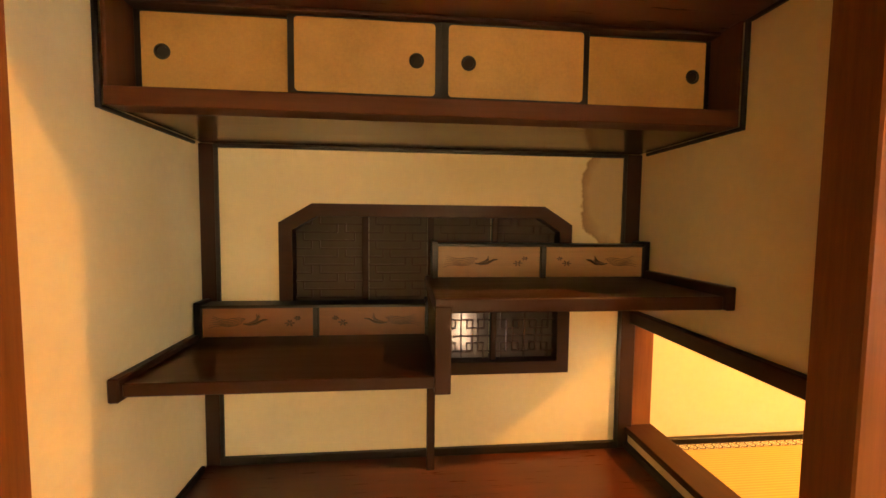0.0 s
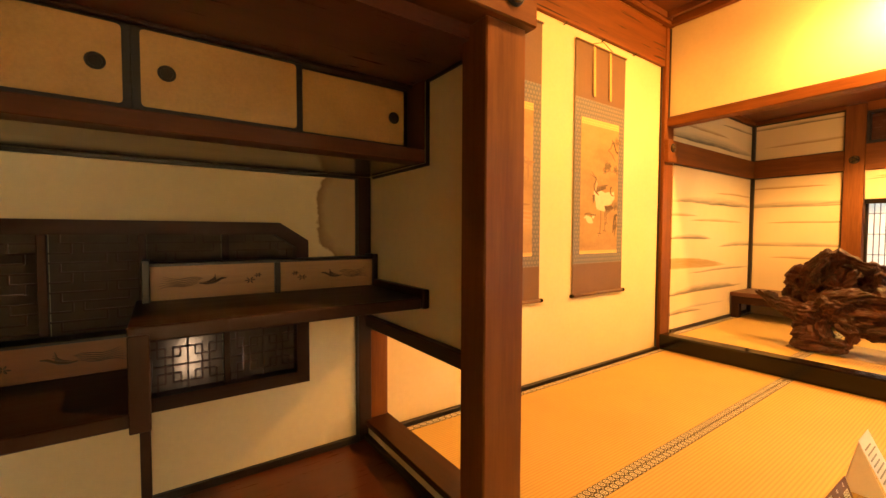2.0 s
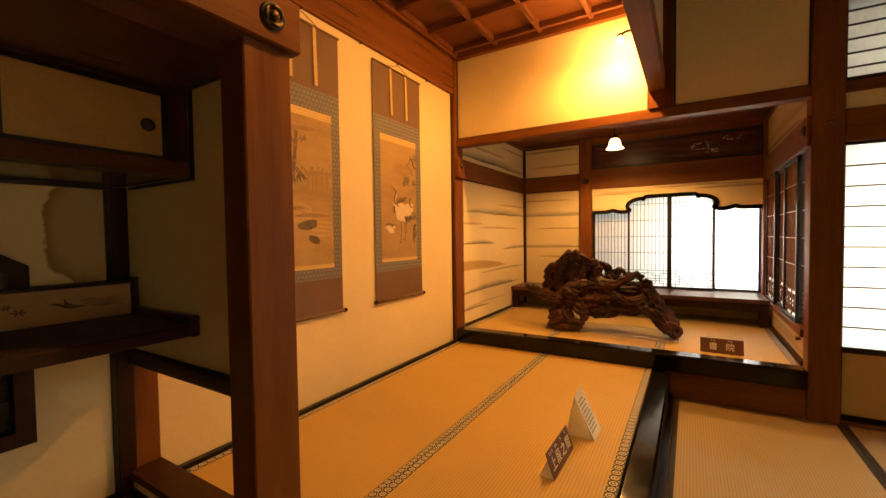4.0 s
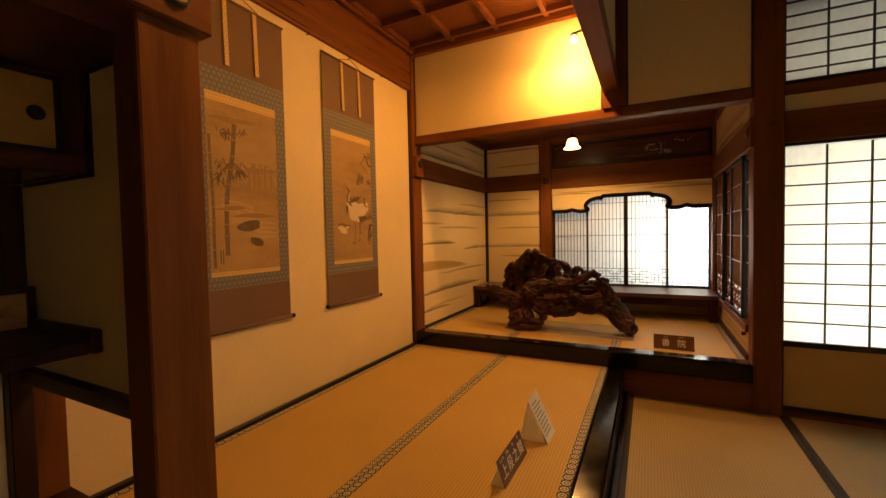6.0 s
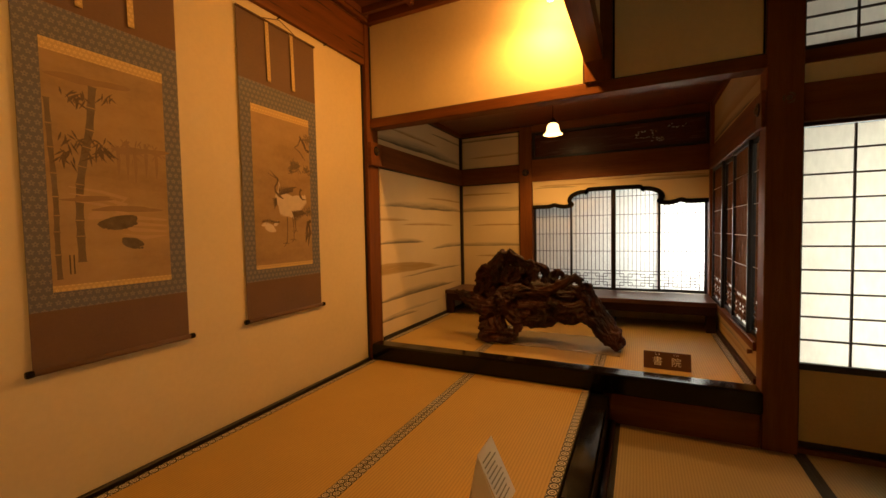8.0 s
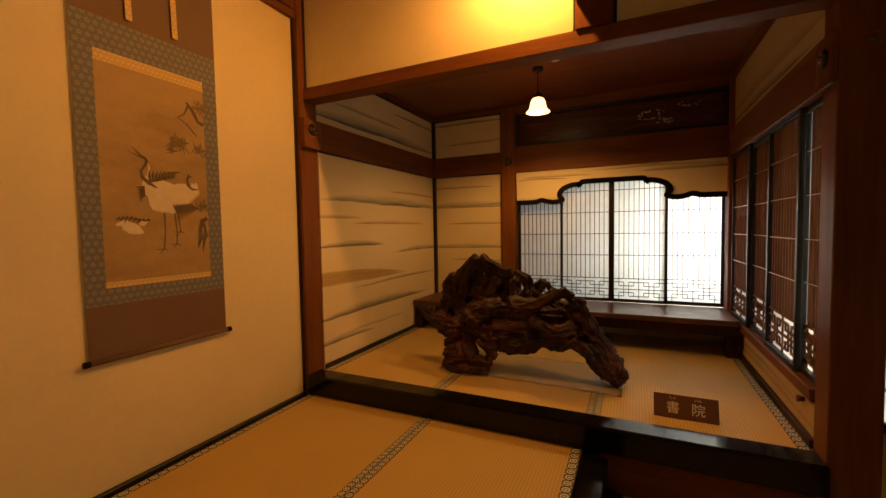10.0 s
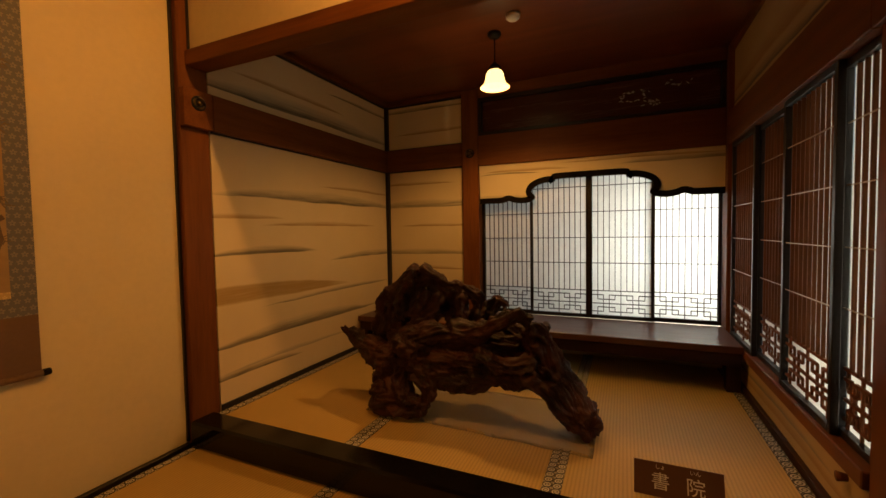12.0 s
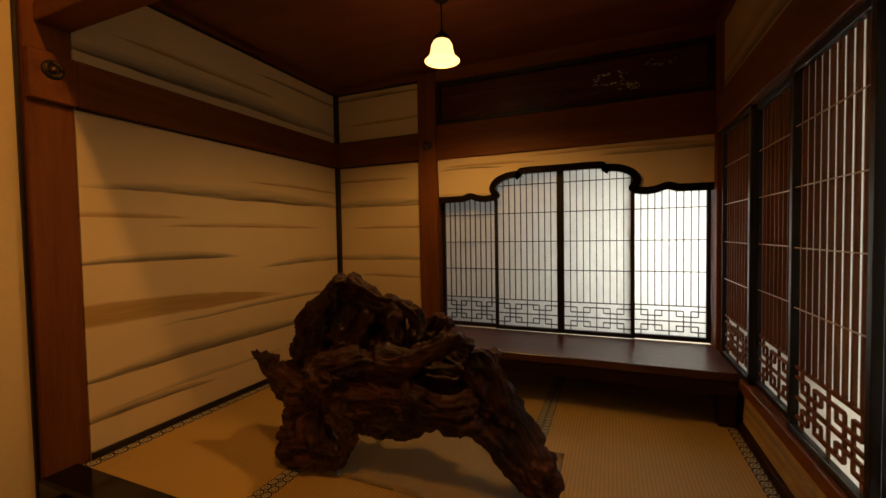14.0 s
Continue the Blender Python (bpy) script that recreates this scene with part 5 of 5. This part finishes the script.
def dark2(bm):
    # long neck with an open bill, and the tucked neck behind it
    stroke(bm, [at1(0.475, 0.552), at1(0.40, 0.53), at1(0.345, 0.505), at1(0.335, 0.475), at1(0.375, 0.445), at1(0.392, 0.425), at1(0.372, 0.408)], [0.006, 0.020, 0.016, 0.013, 0.012, 0.015, 0.014], YS - 0.0034)
    stroke(bm, [at1(0.37, 0.41), at1(0.31, 0.385), at1(0.26, 0.36)], [0.009, 0.005, 0.002], YS - 0.0035)
    stroke(bm, [at1(0.365, 0.412), at1(0.29, 0.40), at1(0.225, 0.385)], [0.007, 0.004, 0.002], YS - 0.0036)
    stroke(bm, [at1(0.90, 0.545), at1(0.83, 0.545), at1(0.785, 0.525), at1(0.78, 0.495), at1(0.80, 0.472), at1(0.825, 0.482)], [0.004, 0.012, 0.015, 0.014, 0.018, 0.008], YS - 0.0036)
    # tail and raised wing-tip feathers
    for k in range(12):
        u = 0.62 + 0.017 * k
        stroke(bm, [at1(u, 0.632 - 0.001 * k), at1(u + 0.035, 0.662 - 0.0018 * k), at1(u + 0.05 + 0.004 * k, 0.715 - 0.006 * k)], [0.004, 0.014, 0.002], YS - 0.0037 - 0.00003 * k)
    for k in range(9):
        u, v = 0.42 + 0.027 * k, 0.528 - 0.004 * k
        stroke(bm, [at1(u, v), at1(u - 0.012 + 0.004 * k, v - 0.03), at1(u - 0.008 + 0.012 * k, v - 0.062 + 0.003 * k)], [0.016, 0.013, 0.002], YS - 0.0031 - 0.00003 * k)
    for k in range(6):
        stroke(bm, [at1(0.36, 0.55 + 0.008 * k), at1(0.325, 0.556 + 0.010 * k), at1(0.285 + 0.006 * k, 0.555 + 0.014 * k)], [0.010, 0.010, 0.002], YS - 0.0041 - 0.00003 * k)
    # legs and feet
    for u0, u1, v1 in ((0.535, 0.515, 0.862), (0.635, 0.645, 0.838), (0.665, 0.69, 0.775)):
        stroke(bm, [at1(u0, 0.675), at1((u0 + u1) / 2 + 0.01, 0.76), at1(u1, v1)], [0.009, 0.006, 0.006])
        for du, dv in ((-0.075, 0.0), (-0.05, 0.022), (0.04, 0.006)):
            stroke(bm, [at1(u1, v1 - 0.003), at1(u1 + du * 0.5, v1 + dv * 0.5), at1(u1 + du, v1 + dv)], [0.005, 0.004, 0.002])
    # dark crown of the pale clump
    for k in range(8):
        u = 0.10 + 0.035 * k
        stroke(bm, [at1(u, 0.715 + 0.006 * (k % 3)), at1(u + 0.03, 0.705 - 0.008 * math.sin(k * 0.8)), at1(u + 0.055, 0.715)], [0.003, 0.014, 0.003], YS - 0.0040 - 0.00003 * k)
    # pine boughs, and the old trunk at the edge
    stroke(bm, [at1(0.99, 0.185), at1(0.93, 0.175), at1(0.88, 0.125), at1(0.81, 0.085)], [0.022, 0.016, 0.020, 0.012])
    stroke(bm, [at1(0.83, 0.10), at1(0.78, 0.15), at1(0.71, 0.175)], [0.012, 0.008, 0.005])
    stroke(bm, [at1(0.71, 0.175), at1(0.81, 0.20), at1(0.87, 0.235), at1(0.91, 0.255)], [0.004, 0.010, 0.008, 0.004])
    stroke(bm, [at1(0.985, 0.70), at1(0.93, 0.715), at1(0.90, 0.76), at1(0.90, 0.81), at1(0.87, 0.86)], [0.020, 0.030, 0.022, 0.026, 0.006])
    stroke(bm, [at1(0.95, 0.73), at1(0.96, 0.79), at1(0.93, 0.85), at1(0.92, 0.89)], [0.012, 0.022, 0.012, 0.004])


def soft2(bm):
    for k, (u, v, s, c) in enumerate(((0.70, 0.31, 0.050, 80), (0.64, 0.345, 0.035, 36), (0.94, 0.33, 0.042, 50), (0.94, 0.635, 0.04, 50), (0.93, 0.80, 0.035, 40), (0.96, 0.10, 0.045, 50))):
        leaf_spray(bm, *at1(u, v), s, c, 80 + k, False)


layer("pine_tuft", soft2, INK_SOFT, pic, "soft ink pine tufts")
layer("white_shape", white2, CHALK, pic, "white rounded shapes")
layer("dark_brushwork", dark2, INK_MID, pic, "dark ink brushwork", 0.0016)
for x in (2.1, 2.68, 3.155, 3.62):
    bm = bmesh.new()
    tube(bm, [(x, 1.93, 2.955), (x, 1.905, 2.955), (x, 1.90, 2.965)], 0.004, 6)
    tagged(part("scroll_hook", bm, BLACK_IRON), "small dark metal hook under the head board", "hook", "scroll hooks")


# ---- signs ----
def lettering(body, size, m, mat_, parent, label=""):
    cu = bpy.data.curves.new("lettering", "FONT")
    cu.body, cu.size, cu.align_x, cu.align_y, cu.extrude = body, size, "CENTER", "CENTER", 0.0006
    ob = new("lettering", cu)
    bpy.context.view_layer.update()
    mesh = bpy.data.meshes.new_from_object(ob.evaluated_get(bpy.context.evaluated_depsgraph_get()))
    bpy.data.objects.remove(ob)
    mesh.materials.clear()
    mesh.materials.append(mat_)
    txt = new("lettering", mesh)
    txt.matrix_local = m
    txt.parent = parent
    return txt


def name_card(m, width, height, words, small, label):
    """A brown card leaning on a white folded foot; words stand apart along it."""
    c = empty("name_card", label, "sign", "name cards")
    bm = bmesh.new()
    box(bm, -width / 2, width / 2, -0.0015, 0.0015, 0, height)
    bmesh.ops.transform(bm, matrix=pose(0, 0, 0, -20), verts=bm.verts[:])
    face = part("card_face", bm, CARD_BROWN, c)
    bm = bmesh.new()
    prism(bm, [(-width / 2 + 0.004, 0.002, 0.0), (-width / 2 + 0.004, 0.075, 0.0), (-width / 2 + 0.004, 0.075, 0.002), (-width / 2 + 0.004, height * 0.34 * 0.8, height * 0.75)], (width - 0.008, 0, 0))
    part("folded_foot", bm, CARD_WHITE, c, "white folded foot")
    n = len(words)
    for k, ch in enumerate(words):
        x = width * ((k + 0.5) / n - 0.5) * (0.92 if n > 2 else 0.78)
        lettering(ch, height * 0.54, pose(0, 0, 0, -20) @ pose(x, -0.0022, height * 0.42, 90), INK_WHITE, face)
        if small[k]:
            lettering(small[k], height * 0.15, pose(0, 0, 0, -20) @ pose(x, -0.0022, height * 0.86, 90), INK_WHITE, face)
    c.matrix_world = m
    return c


name_card(pose(2.278, 0.233, RAISED + 0.001, 0, 0, -1), 0.345, 0.125, "上段之間", ("じょう", "だん", "の", "ま"), "brown card lettered in white, standing on the mat")
name_card(pose(4.385, -0.543, STUDY + 0.001, 0, 0, -90), 0.31, 0.125, "書院", ("しょ", "いん"), "brown card lettered in white, standing in the study")

tent = empty("tent_card", "white folded tent card with printed lines on the mat", "sign", "", (2.675, 0.22, RAISED))
bm = bmesh.new()
for y0, y1 in ((0.145, 0.258), (0.305, 0.256)):
    prism(bm, [(2.585, y0, RAISED), (2.585, y0 + (0.002 if y0 < 0.2 else -0.002), RAISED), (2.585, y1 + 0.001, RAISED + 0.232), (2.585, y1, RAISED + 0.234)], (0.182, 0, 0))
under(part("folded_card", bm, CARD_WHITE), tent)
bm = bmesh.new()
prism(bm, [(2.586, 0.160, RAISED + 0.002), (2.586, 0.256, RAISED + 0.225), (2.586, 0.298, RAISED + 0.002)], (0.002, 0, 0))
under(part("end_flap", bm, CARD_WHITE), tent)
slope = math.degrees(math.atan2(0.113, 0.234))
rnd = random.Random(2)
for k in range(9):
    bm = bmesh.new()
    w = 0.14 if k else 0.10
    w *= rnd.uniform(0.75, 1)
    box(bm, -0.078, -0.078 + w, -0.0012, 0.0, 0.215 - k * 0.022, 0.221 - k * 0.022)
    bmesh.ops.transform(bm, matrix=pose(2.675, 0.143, RAISED, -slope), verts=bm.verts[:])
    under(part("printed_line", bm, INK_GREY), tent)

# ---- driftwood ----
sheet_m, sheet_t, sheet_p = material("clear_vinyl")
sheet_p.inputs["Base Color"].default_value = (0.66, 0.58, 0.46, 1)
sheet_p.inputs["Roughness"].default_value = 0.28
sheet_p.inputs["Alpha"].default_value = 0.36
bump(sheet_t, sheet_p, noisy(sheet_t, 7, coords(sheet_t), 3), 0.25, 0.01)
bm = bmesh.new()
NX, NY = 14, 30
grid = [[None] * (NY + 1) for _ in range(NX + 1)]
for i in range(NX + 1):
    for j in range(NY + 1):
        x = 4.56 + 0.56 * i / NX + 0.05 * (j / NY)
        y = -0.22 + 1.28 * j / NY
        grid[i][j] = bm.verts.new((x, y, STUDY + 0.0045 + 0.012 * abs(noise.noise((x * 5, y * 4, 1.0)))))
for i in range(NX):
    for j in range(NY):
        bm.faces.new((grid[i][j], grid[i + 1][j], grid[i + 1][j + 1], grid[i][j + 1]))
bmesh.ops.solidify(bm, geom=bm.faces[:], thickness=0.001)
tagged(part("protective_sheet", bm, sheet_m, None, "", 0, True), "crinkled clear plastic sheet spread under the driftwood", "sheet")

ROOTS_OF_WOOD = [
    # leg, from the handle-like arch down to its toe
    [(4.74, .10, .95, .055), (4.77, .06, .86, .075), (4.78, .02, .75, .088), (4.77, -.05, .645, .088), (4.75, -.12, .54, .082), (4.74, -.175, .47, .068), (4.73, -.215, .43, .05)],
    [(4.70, .14, .74, .06), (4.70, .05, .69, .06), (4.70, -.04, .60, .055), (4.71, -.12, .50, .05), (4.72, -.185, .44, .036)],
    # upper ridge that rises into the arch
    [(4.64, .84, .82, .06), (4.66, .715, .86, .06), (4.68, .593, .89, .058), (4.69, .44, .90, .056), (4.69, .33, .92, .05), (4.68, .254, .965, .040), (4.68, .166, 1.006, .035), (4.70, .09, .99, .042)],
    # trunk below it
    [(4.72, .84, .735, .10), (4.72, .67, .72, .118), (4.74, .49, .715, .122), (4.75, .34, .70, .110), (4.76, .19, .70, .095), (4.78, .07, .725, .08)],
    [(4.70, .60, .625, .066), (4.70, .466, .630, .068), (4.72, .297, .655, .058), (4.74, .155, .680, .055)],
    [(4.75, .60, .80, .10), (4.77, .45, .81, .095), (4.79, .30, .80, .085), (4.80, .17, .79, .08)],
    [(4.65, .36, .80, .045), (4.64, .24, .76, .04), (4.65, .16, .765, .036), (4.68, .08, .78, .04)],
    [(4.84, .42, .86, .06), (4.86, .28, .86, .055), (4.84, .17, .86, .055), (4.81, .09, .87, .055)],
    # crown of the root and its torn rim
    [(4.84, 1.0, .80, .095), (4.88, 1.0, .88, .095), (4.90, .97, .985, .105), (4.90, .91, 1.075, .095), (4.88, .855, 1.16, .072), (4.88, .83, 1.235, .040)],
    [(4.88, .80, 1.235, .036), (4.90, .736, 1.160, .058), (4.91, .671, 1.115, .054), (4.91, .60, 1.105, .052), (4.91, .555, 1.12, .034)],
    [(4.86, .82, .90, .115), (4.91, .80, 1.0, .10), (4.92, .775, 1.08, .075)],
    [(4.90, .66, .93, .095), (4.93, .60, 1.0, .07), (4.93, .56, 1.05, .05)],
    [(4.90, .99, 1.035, .065), (4.91, 1.07, 1.035, .055), (4.90, 1.10, .975, .055), (4.88, 1.075, .905, .062)],
    [(4.86, 1.06, .87, .055), (4.83, 1.09, .82, .05), (4.80, 1.05, .78, .055)],
    [(4.80, .93, .93, .04), (4.80, .90, 1.03, .036), (4.82, .86, 1.13, .034), (4.85, .83, 1.21, .032)],
    [(4.78, .84, .86, .055), (4.80, .76, .90, .045), (4.84, .70, .97, .04), (4.87, .66, 1.06, .038)],
    [(4.80, .95, .83, .06), (4.76, .88, .83, .055), (4.72, .78, .85, .055)],
    # twisted loop and knuckle behind the ridge
    [(4.93, .585, 1.095, .042), (4.94, .512, 1.09, .038), (4.94, .455, 1.06, .034), (4.93, .447, .995, .034), (4.88, .47, .92, .038)],
    [(4.90, .545, 1.07, .038), (4.88, .55, .99, .038), (4.84, .52, .92, .04)],
    [(4.94, .46, .91, .042), (4.97, .395, .97, .042), (4.97, .345, 1.035, .036), (4.97, .31, 1.04, .028), (4.97, .285, .995, .016)],
    [(4.86, .62, .92, .065), (4.90, .52, .90, .06), (4.93, .42, .90, .055)],
    # broken limb pointing away from the leg
    [(4.68, .83, .71, .10), (4.70, .96, .70, .082), (4.72, 1.08, .745, .062), (4.74, 1.20, .795, .044), (4.75, 1.32, .845, .018)],
    [(4.66, .93, .67, .055), (4.68, 1.02, .70, .045), (4.70, 1.13, .75, .034)],
    # foot
    [(4.60, 1.01, .48, .034), (4.60, .93, .472, .062), (4.60, .82, .475, .064), (4.61, .715, .478, .058), (4.62, .66, .47, .034)],
    [(4.68, .86, .66, .095), (4.65, .84, .59, .075), (4.62, .80, .51, .07)],
    [(4.64, .72, .65, .036), (4.62, .65, .61, .04), (4.62, .635, .55, .032), (4.62, .66, .49, .03)],
    [(4.66, .90, .63, .055), (4.65, .98, .605, .04), (4.65, 1.02, .592, .014)],
    [(4.62, .93, .56, .045), (4.60, .98, .53, .036), (4.60, 1.03, .52, .014)],
    # spur on the arch, and a knot on the trunk's torn end
    [(4.80, .10, .875, .034), (4.84, .06, .91, .020), (4.86, .035, .95, .007)],
    [(4.62, .80, .825, .05), (4.61, .76, .815, .055), (4.63, .69, .785, .055)],
]
bm = bmesh.new()
segs, limb_ids = [], []
for limb_no, limb in enumerate(ROOTS_OF_WOOD):
    pts = [Vector(p[:3]) for p in limb]
    fine_p, fine_r = [], []
    for i in range(len(pts) - 1):
        p0, p1, p2, p3 = (pts[max(0, min(len(pts) - 1, j))] for j in (i - 1, i, i + 1, i + 2))
        for k in range(5):
            s = k / 5
            fine_p.append(0.5 * ((2 * p1) + (p2 - p0) * s + (2 * p0 - 5 * p1 + 4 * p2 - p3) * s * s + (3 * p1 - p0 - 3 * p2 + p3) * s ** 3))
            fine_r.append(limb[i][3] * (1 - s) + limb[i + 1][3] * s)
    fine_p.append(pts[-1])
    fine_r.append(limb[-1][3])
    tube(bm, fine_p, fine_r, 16)
    run = 7.0 * limb_no
    for p, q, r in zip(fine_p, fine_p[1:], fine_r):
        limb_ids.append(limb_no)
        segs.append((*p, *(q - p).normalized(), (q - p).length, r, run))
        run += (q - p).length
raw = bpy.data.meshes.new("driftwood_raw")
bm.to_mesh(raw)
bm.free()
ob = new("driftwood_raw", raw)
mod = ob.modifiers.new("remesh", "REMESH")
mod.mode, mod.voxel_size = "VOXEL", 0.01
# hollows rotted into the wood
bm = bmesh.new()
for c, r in (((4.64, .185, .885), (.14, .075, .045)), ((4.80, .165, .955), (.22, .055, .028)), ((4.80, .64, .985), (.10, .03, .045)), ((4.79, .86, 1.03), (.05, .03, .065)), ((4.60, .56, .80), (.06, .06, .018)), ((4.60, .45, .70), (.05, .04, .026)), ((4.57, .83, .70), (.06, .04, .03)), ((4.78, .95, 1.0), (.05, .02, .06)), ((4.82, 1.04, .96), (.05, .025, .03)), ((4.66, -.06, .70), (.05, .012, .07))):
    bmesh.ops.create_icosphere(bm, subdivisions=3, radius=1, matrix=Matrix.Translation(c) @ Matrix.Diagonal((*r, 1)))
hollow_mesh = bpy.data.meshes.new("hollows")
bm.to_mesh(hollow_mesh)
bm.free()
hollows = new("hollows", hollow_mesh)
mod = ob.modifiers.new("hollow", "BOOLEAN")
mod.operation, mod.object, mod.solver = "DIFFERENCE", hollows, "FAST"
mod = ob.modifiers.new("remesh", "REMESH")
mod.mode, mod.voxel_size = "VOXEL", 0.0065
bpy.context.view_layer.update()
wood_mesh = bpy.data.meshes.new_from_object(ob.evaluated_get(bpy.context.evaluated_depsgraph_get()))
bpy.data.objects.remove(ob)
bpy.data.objects.remove(hollows)
co = np.empty(len(wood_mesh.vertices) * 3)
wood_mesh.vertices.foreach_get("co", co)
co = co.reshape(-1, 3)
nor = np.array([v.normal[:] for v in wood_mesh.vertices])
ends = np.empty(len(wood_mesh.edges) * 2, dtype=np.int64)
wood_mesh.edges.foreach_get("vertices", ends)
ends = ends.reshape(-1, 2)
valence = np.bincount(ends.ravel(), minlength=len(co))[:, None]


def relax(a, times, share):
    """Evens out values over the mesh's edges."""
    for _ in range(times):
        total = np.zeros_like(a)
        np.add.at(total, ends[:, 0], a[ends[:, 1]])
        np.add.at(total, ends[:, 1], a[ends[:, 0]])
        a = a + share * (total / valence - a)
    return a


co = relax(co, 3, 0.5)
nor = relax(nor, 8, 0.6)
nor /= np.linalg.norm(nor, axis=1)[:, None] + 1e-6
segs = np.array(segs)
base, dirs, lens, rads, runs = segs[:, :3], segs[:, 3:6], segs[:, 6], segs[:, 7], segs[:, 8]
limb_of = np.array(limb_ids)
out, grain_co = co.copy(), co.copy()
for i, p in enumerate(co):
    along = np.clip(((p - base) * dirs).sum(1), 0, lens)
    off = p - base - dirs * along[:, None]
    k = np.argmin((off ** 2).sum(1) - rads ** 2)
    near = np.where(limb_of == limb_of[k], np.exp(-np.maximum((off ** 2).sum(1) - rads ** 2 - ((off[k] ** 2).sum() - rads[k] ** 2), 0) / 0.0015), 0)
    wv = np.array(noise.noise_vector(Vector(p * 5.0)))
    g = ((off + dirs * ((along + runs - 7.0 * limb_of) * 0.10)[:, None]) * near[:, None]).sum(0) / near.sum() + 0.03 * wv + 3.1 * limb_of[k]
    grain_co[i] = g
    a1 = 0.5 - abs(noise.noise(Vector(g * 15.0)))
    a2 = 0.45 - abs(noise.noise(Vector(g * 38.0 + 7)))
    a5 = 0.45 - abs(noise.noise(Vector(g * 85.0 + 5)))
    a3 = noise.noise(Vector(p * 8.0 + 3))
    a4 = abs(noise.noise(Vector(p * 20.0 + 11)))
    pit = max(0.0, noise.noise(Vector(p * 12.0 + 21)) - 0.18)
    out[i] = p + nor[i] * (0.034 * a1 + 0.034 * a2 + 0.020 * a5 + 0.026 * a3 - 0.016 * a4 - 0.10 * pit - 0.014)
out = relax(out, 1, 0.15)
# a flat foot on the sheet
out[:, 2] = np.maximum(out[:, 2], STUDY + 0.009)
wood_mesh.vertices.foreach_set("co", out.ravel())
wood_mesh.attributes.new("grain", "FLOAT_VECTOR", "POINT").data.foreach_set("vector", grain_co.ravel())
wood_mesh.polygons.foreach_set("use_smooth", [True] * len(wood_mesh.polygons))
dm, dt, dp = material("weathered_root_wood")
v = coords(dt)
gv = node(dt, "ShaderNodeAttribute")
gv.attribute_name = "grain"
grain = noisy(dt, 70, gv.outputs["Vector"], 5, 0.7)
patchy = noisy(dt, 5, v, 3)
dt.links.new(ramp(dt, calc(dt, "ADD", calc(dt, "MULTIPLY", grain, 0.55), calc(dt, "MULTIPLY", patchy, 0.45)), [(0.38, (0.005, 0.0014, 0.0008)), (0.56, (0.058, 0.0095, 0.0028)), (0.78, (0.125, 0.042, 0.015))]), dp.inputs["Base Color"])
dt.links.new(calc(dt, "MULTIPLY_ADD", grain, 0.35, 0.38), dp.inputs["Roughness"])
bump(dt, dp, calc(dt, "ADD", grain, calc(dt, "MULTIPLY", noisy(dt, 160, gv.outputs["Vector"], 3), 0.5)), 0.9, 0.012)
wood_mesh.materials.clear()
wood_mesh.materials.append(dm)
wood_mesh.name = "driftwood"
tagged(new("driftwood", wood_mesh), "gnarled dark brown driftwood root standing on a sheet", "driftwood")

bm = bmesh.new()
tube(bm, [(4.46, -1.066, 0.57), (4.46, -1.045, 0.57), (4.46, -1.036, 0.57)], [0.013, 0.016, 0.018], 14)
tagged(part("wall_peg", bm, TIMBER["x"], None, "", 0, True), "small round brown wooden peg under the lattice sill", "peg")
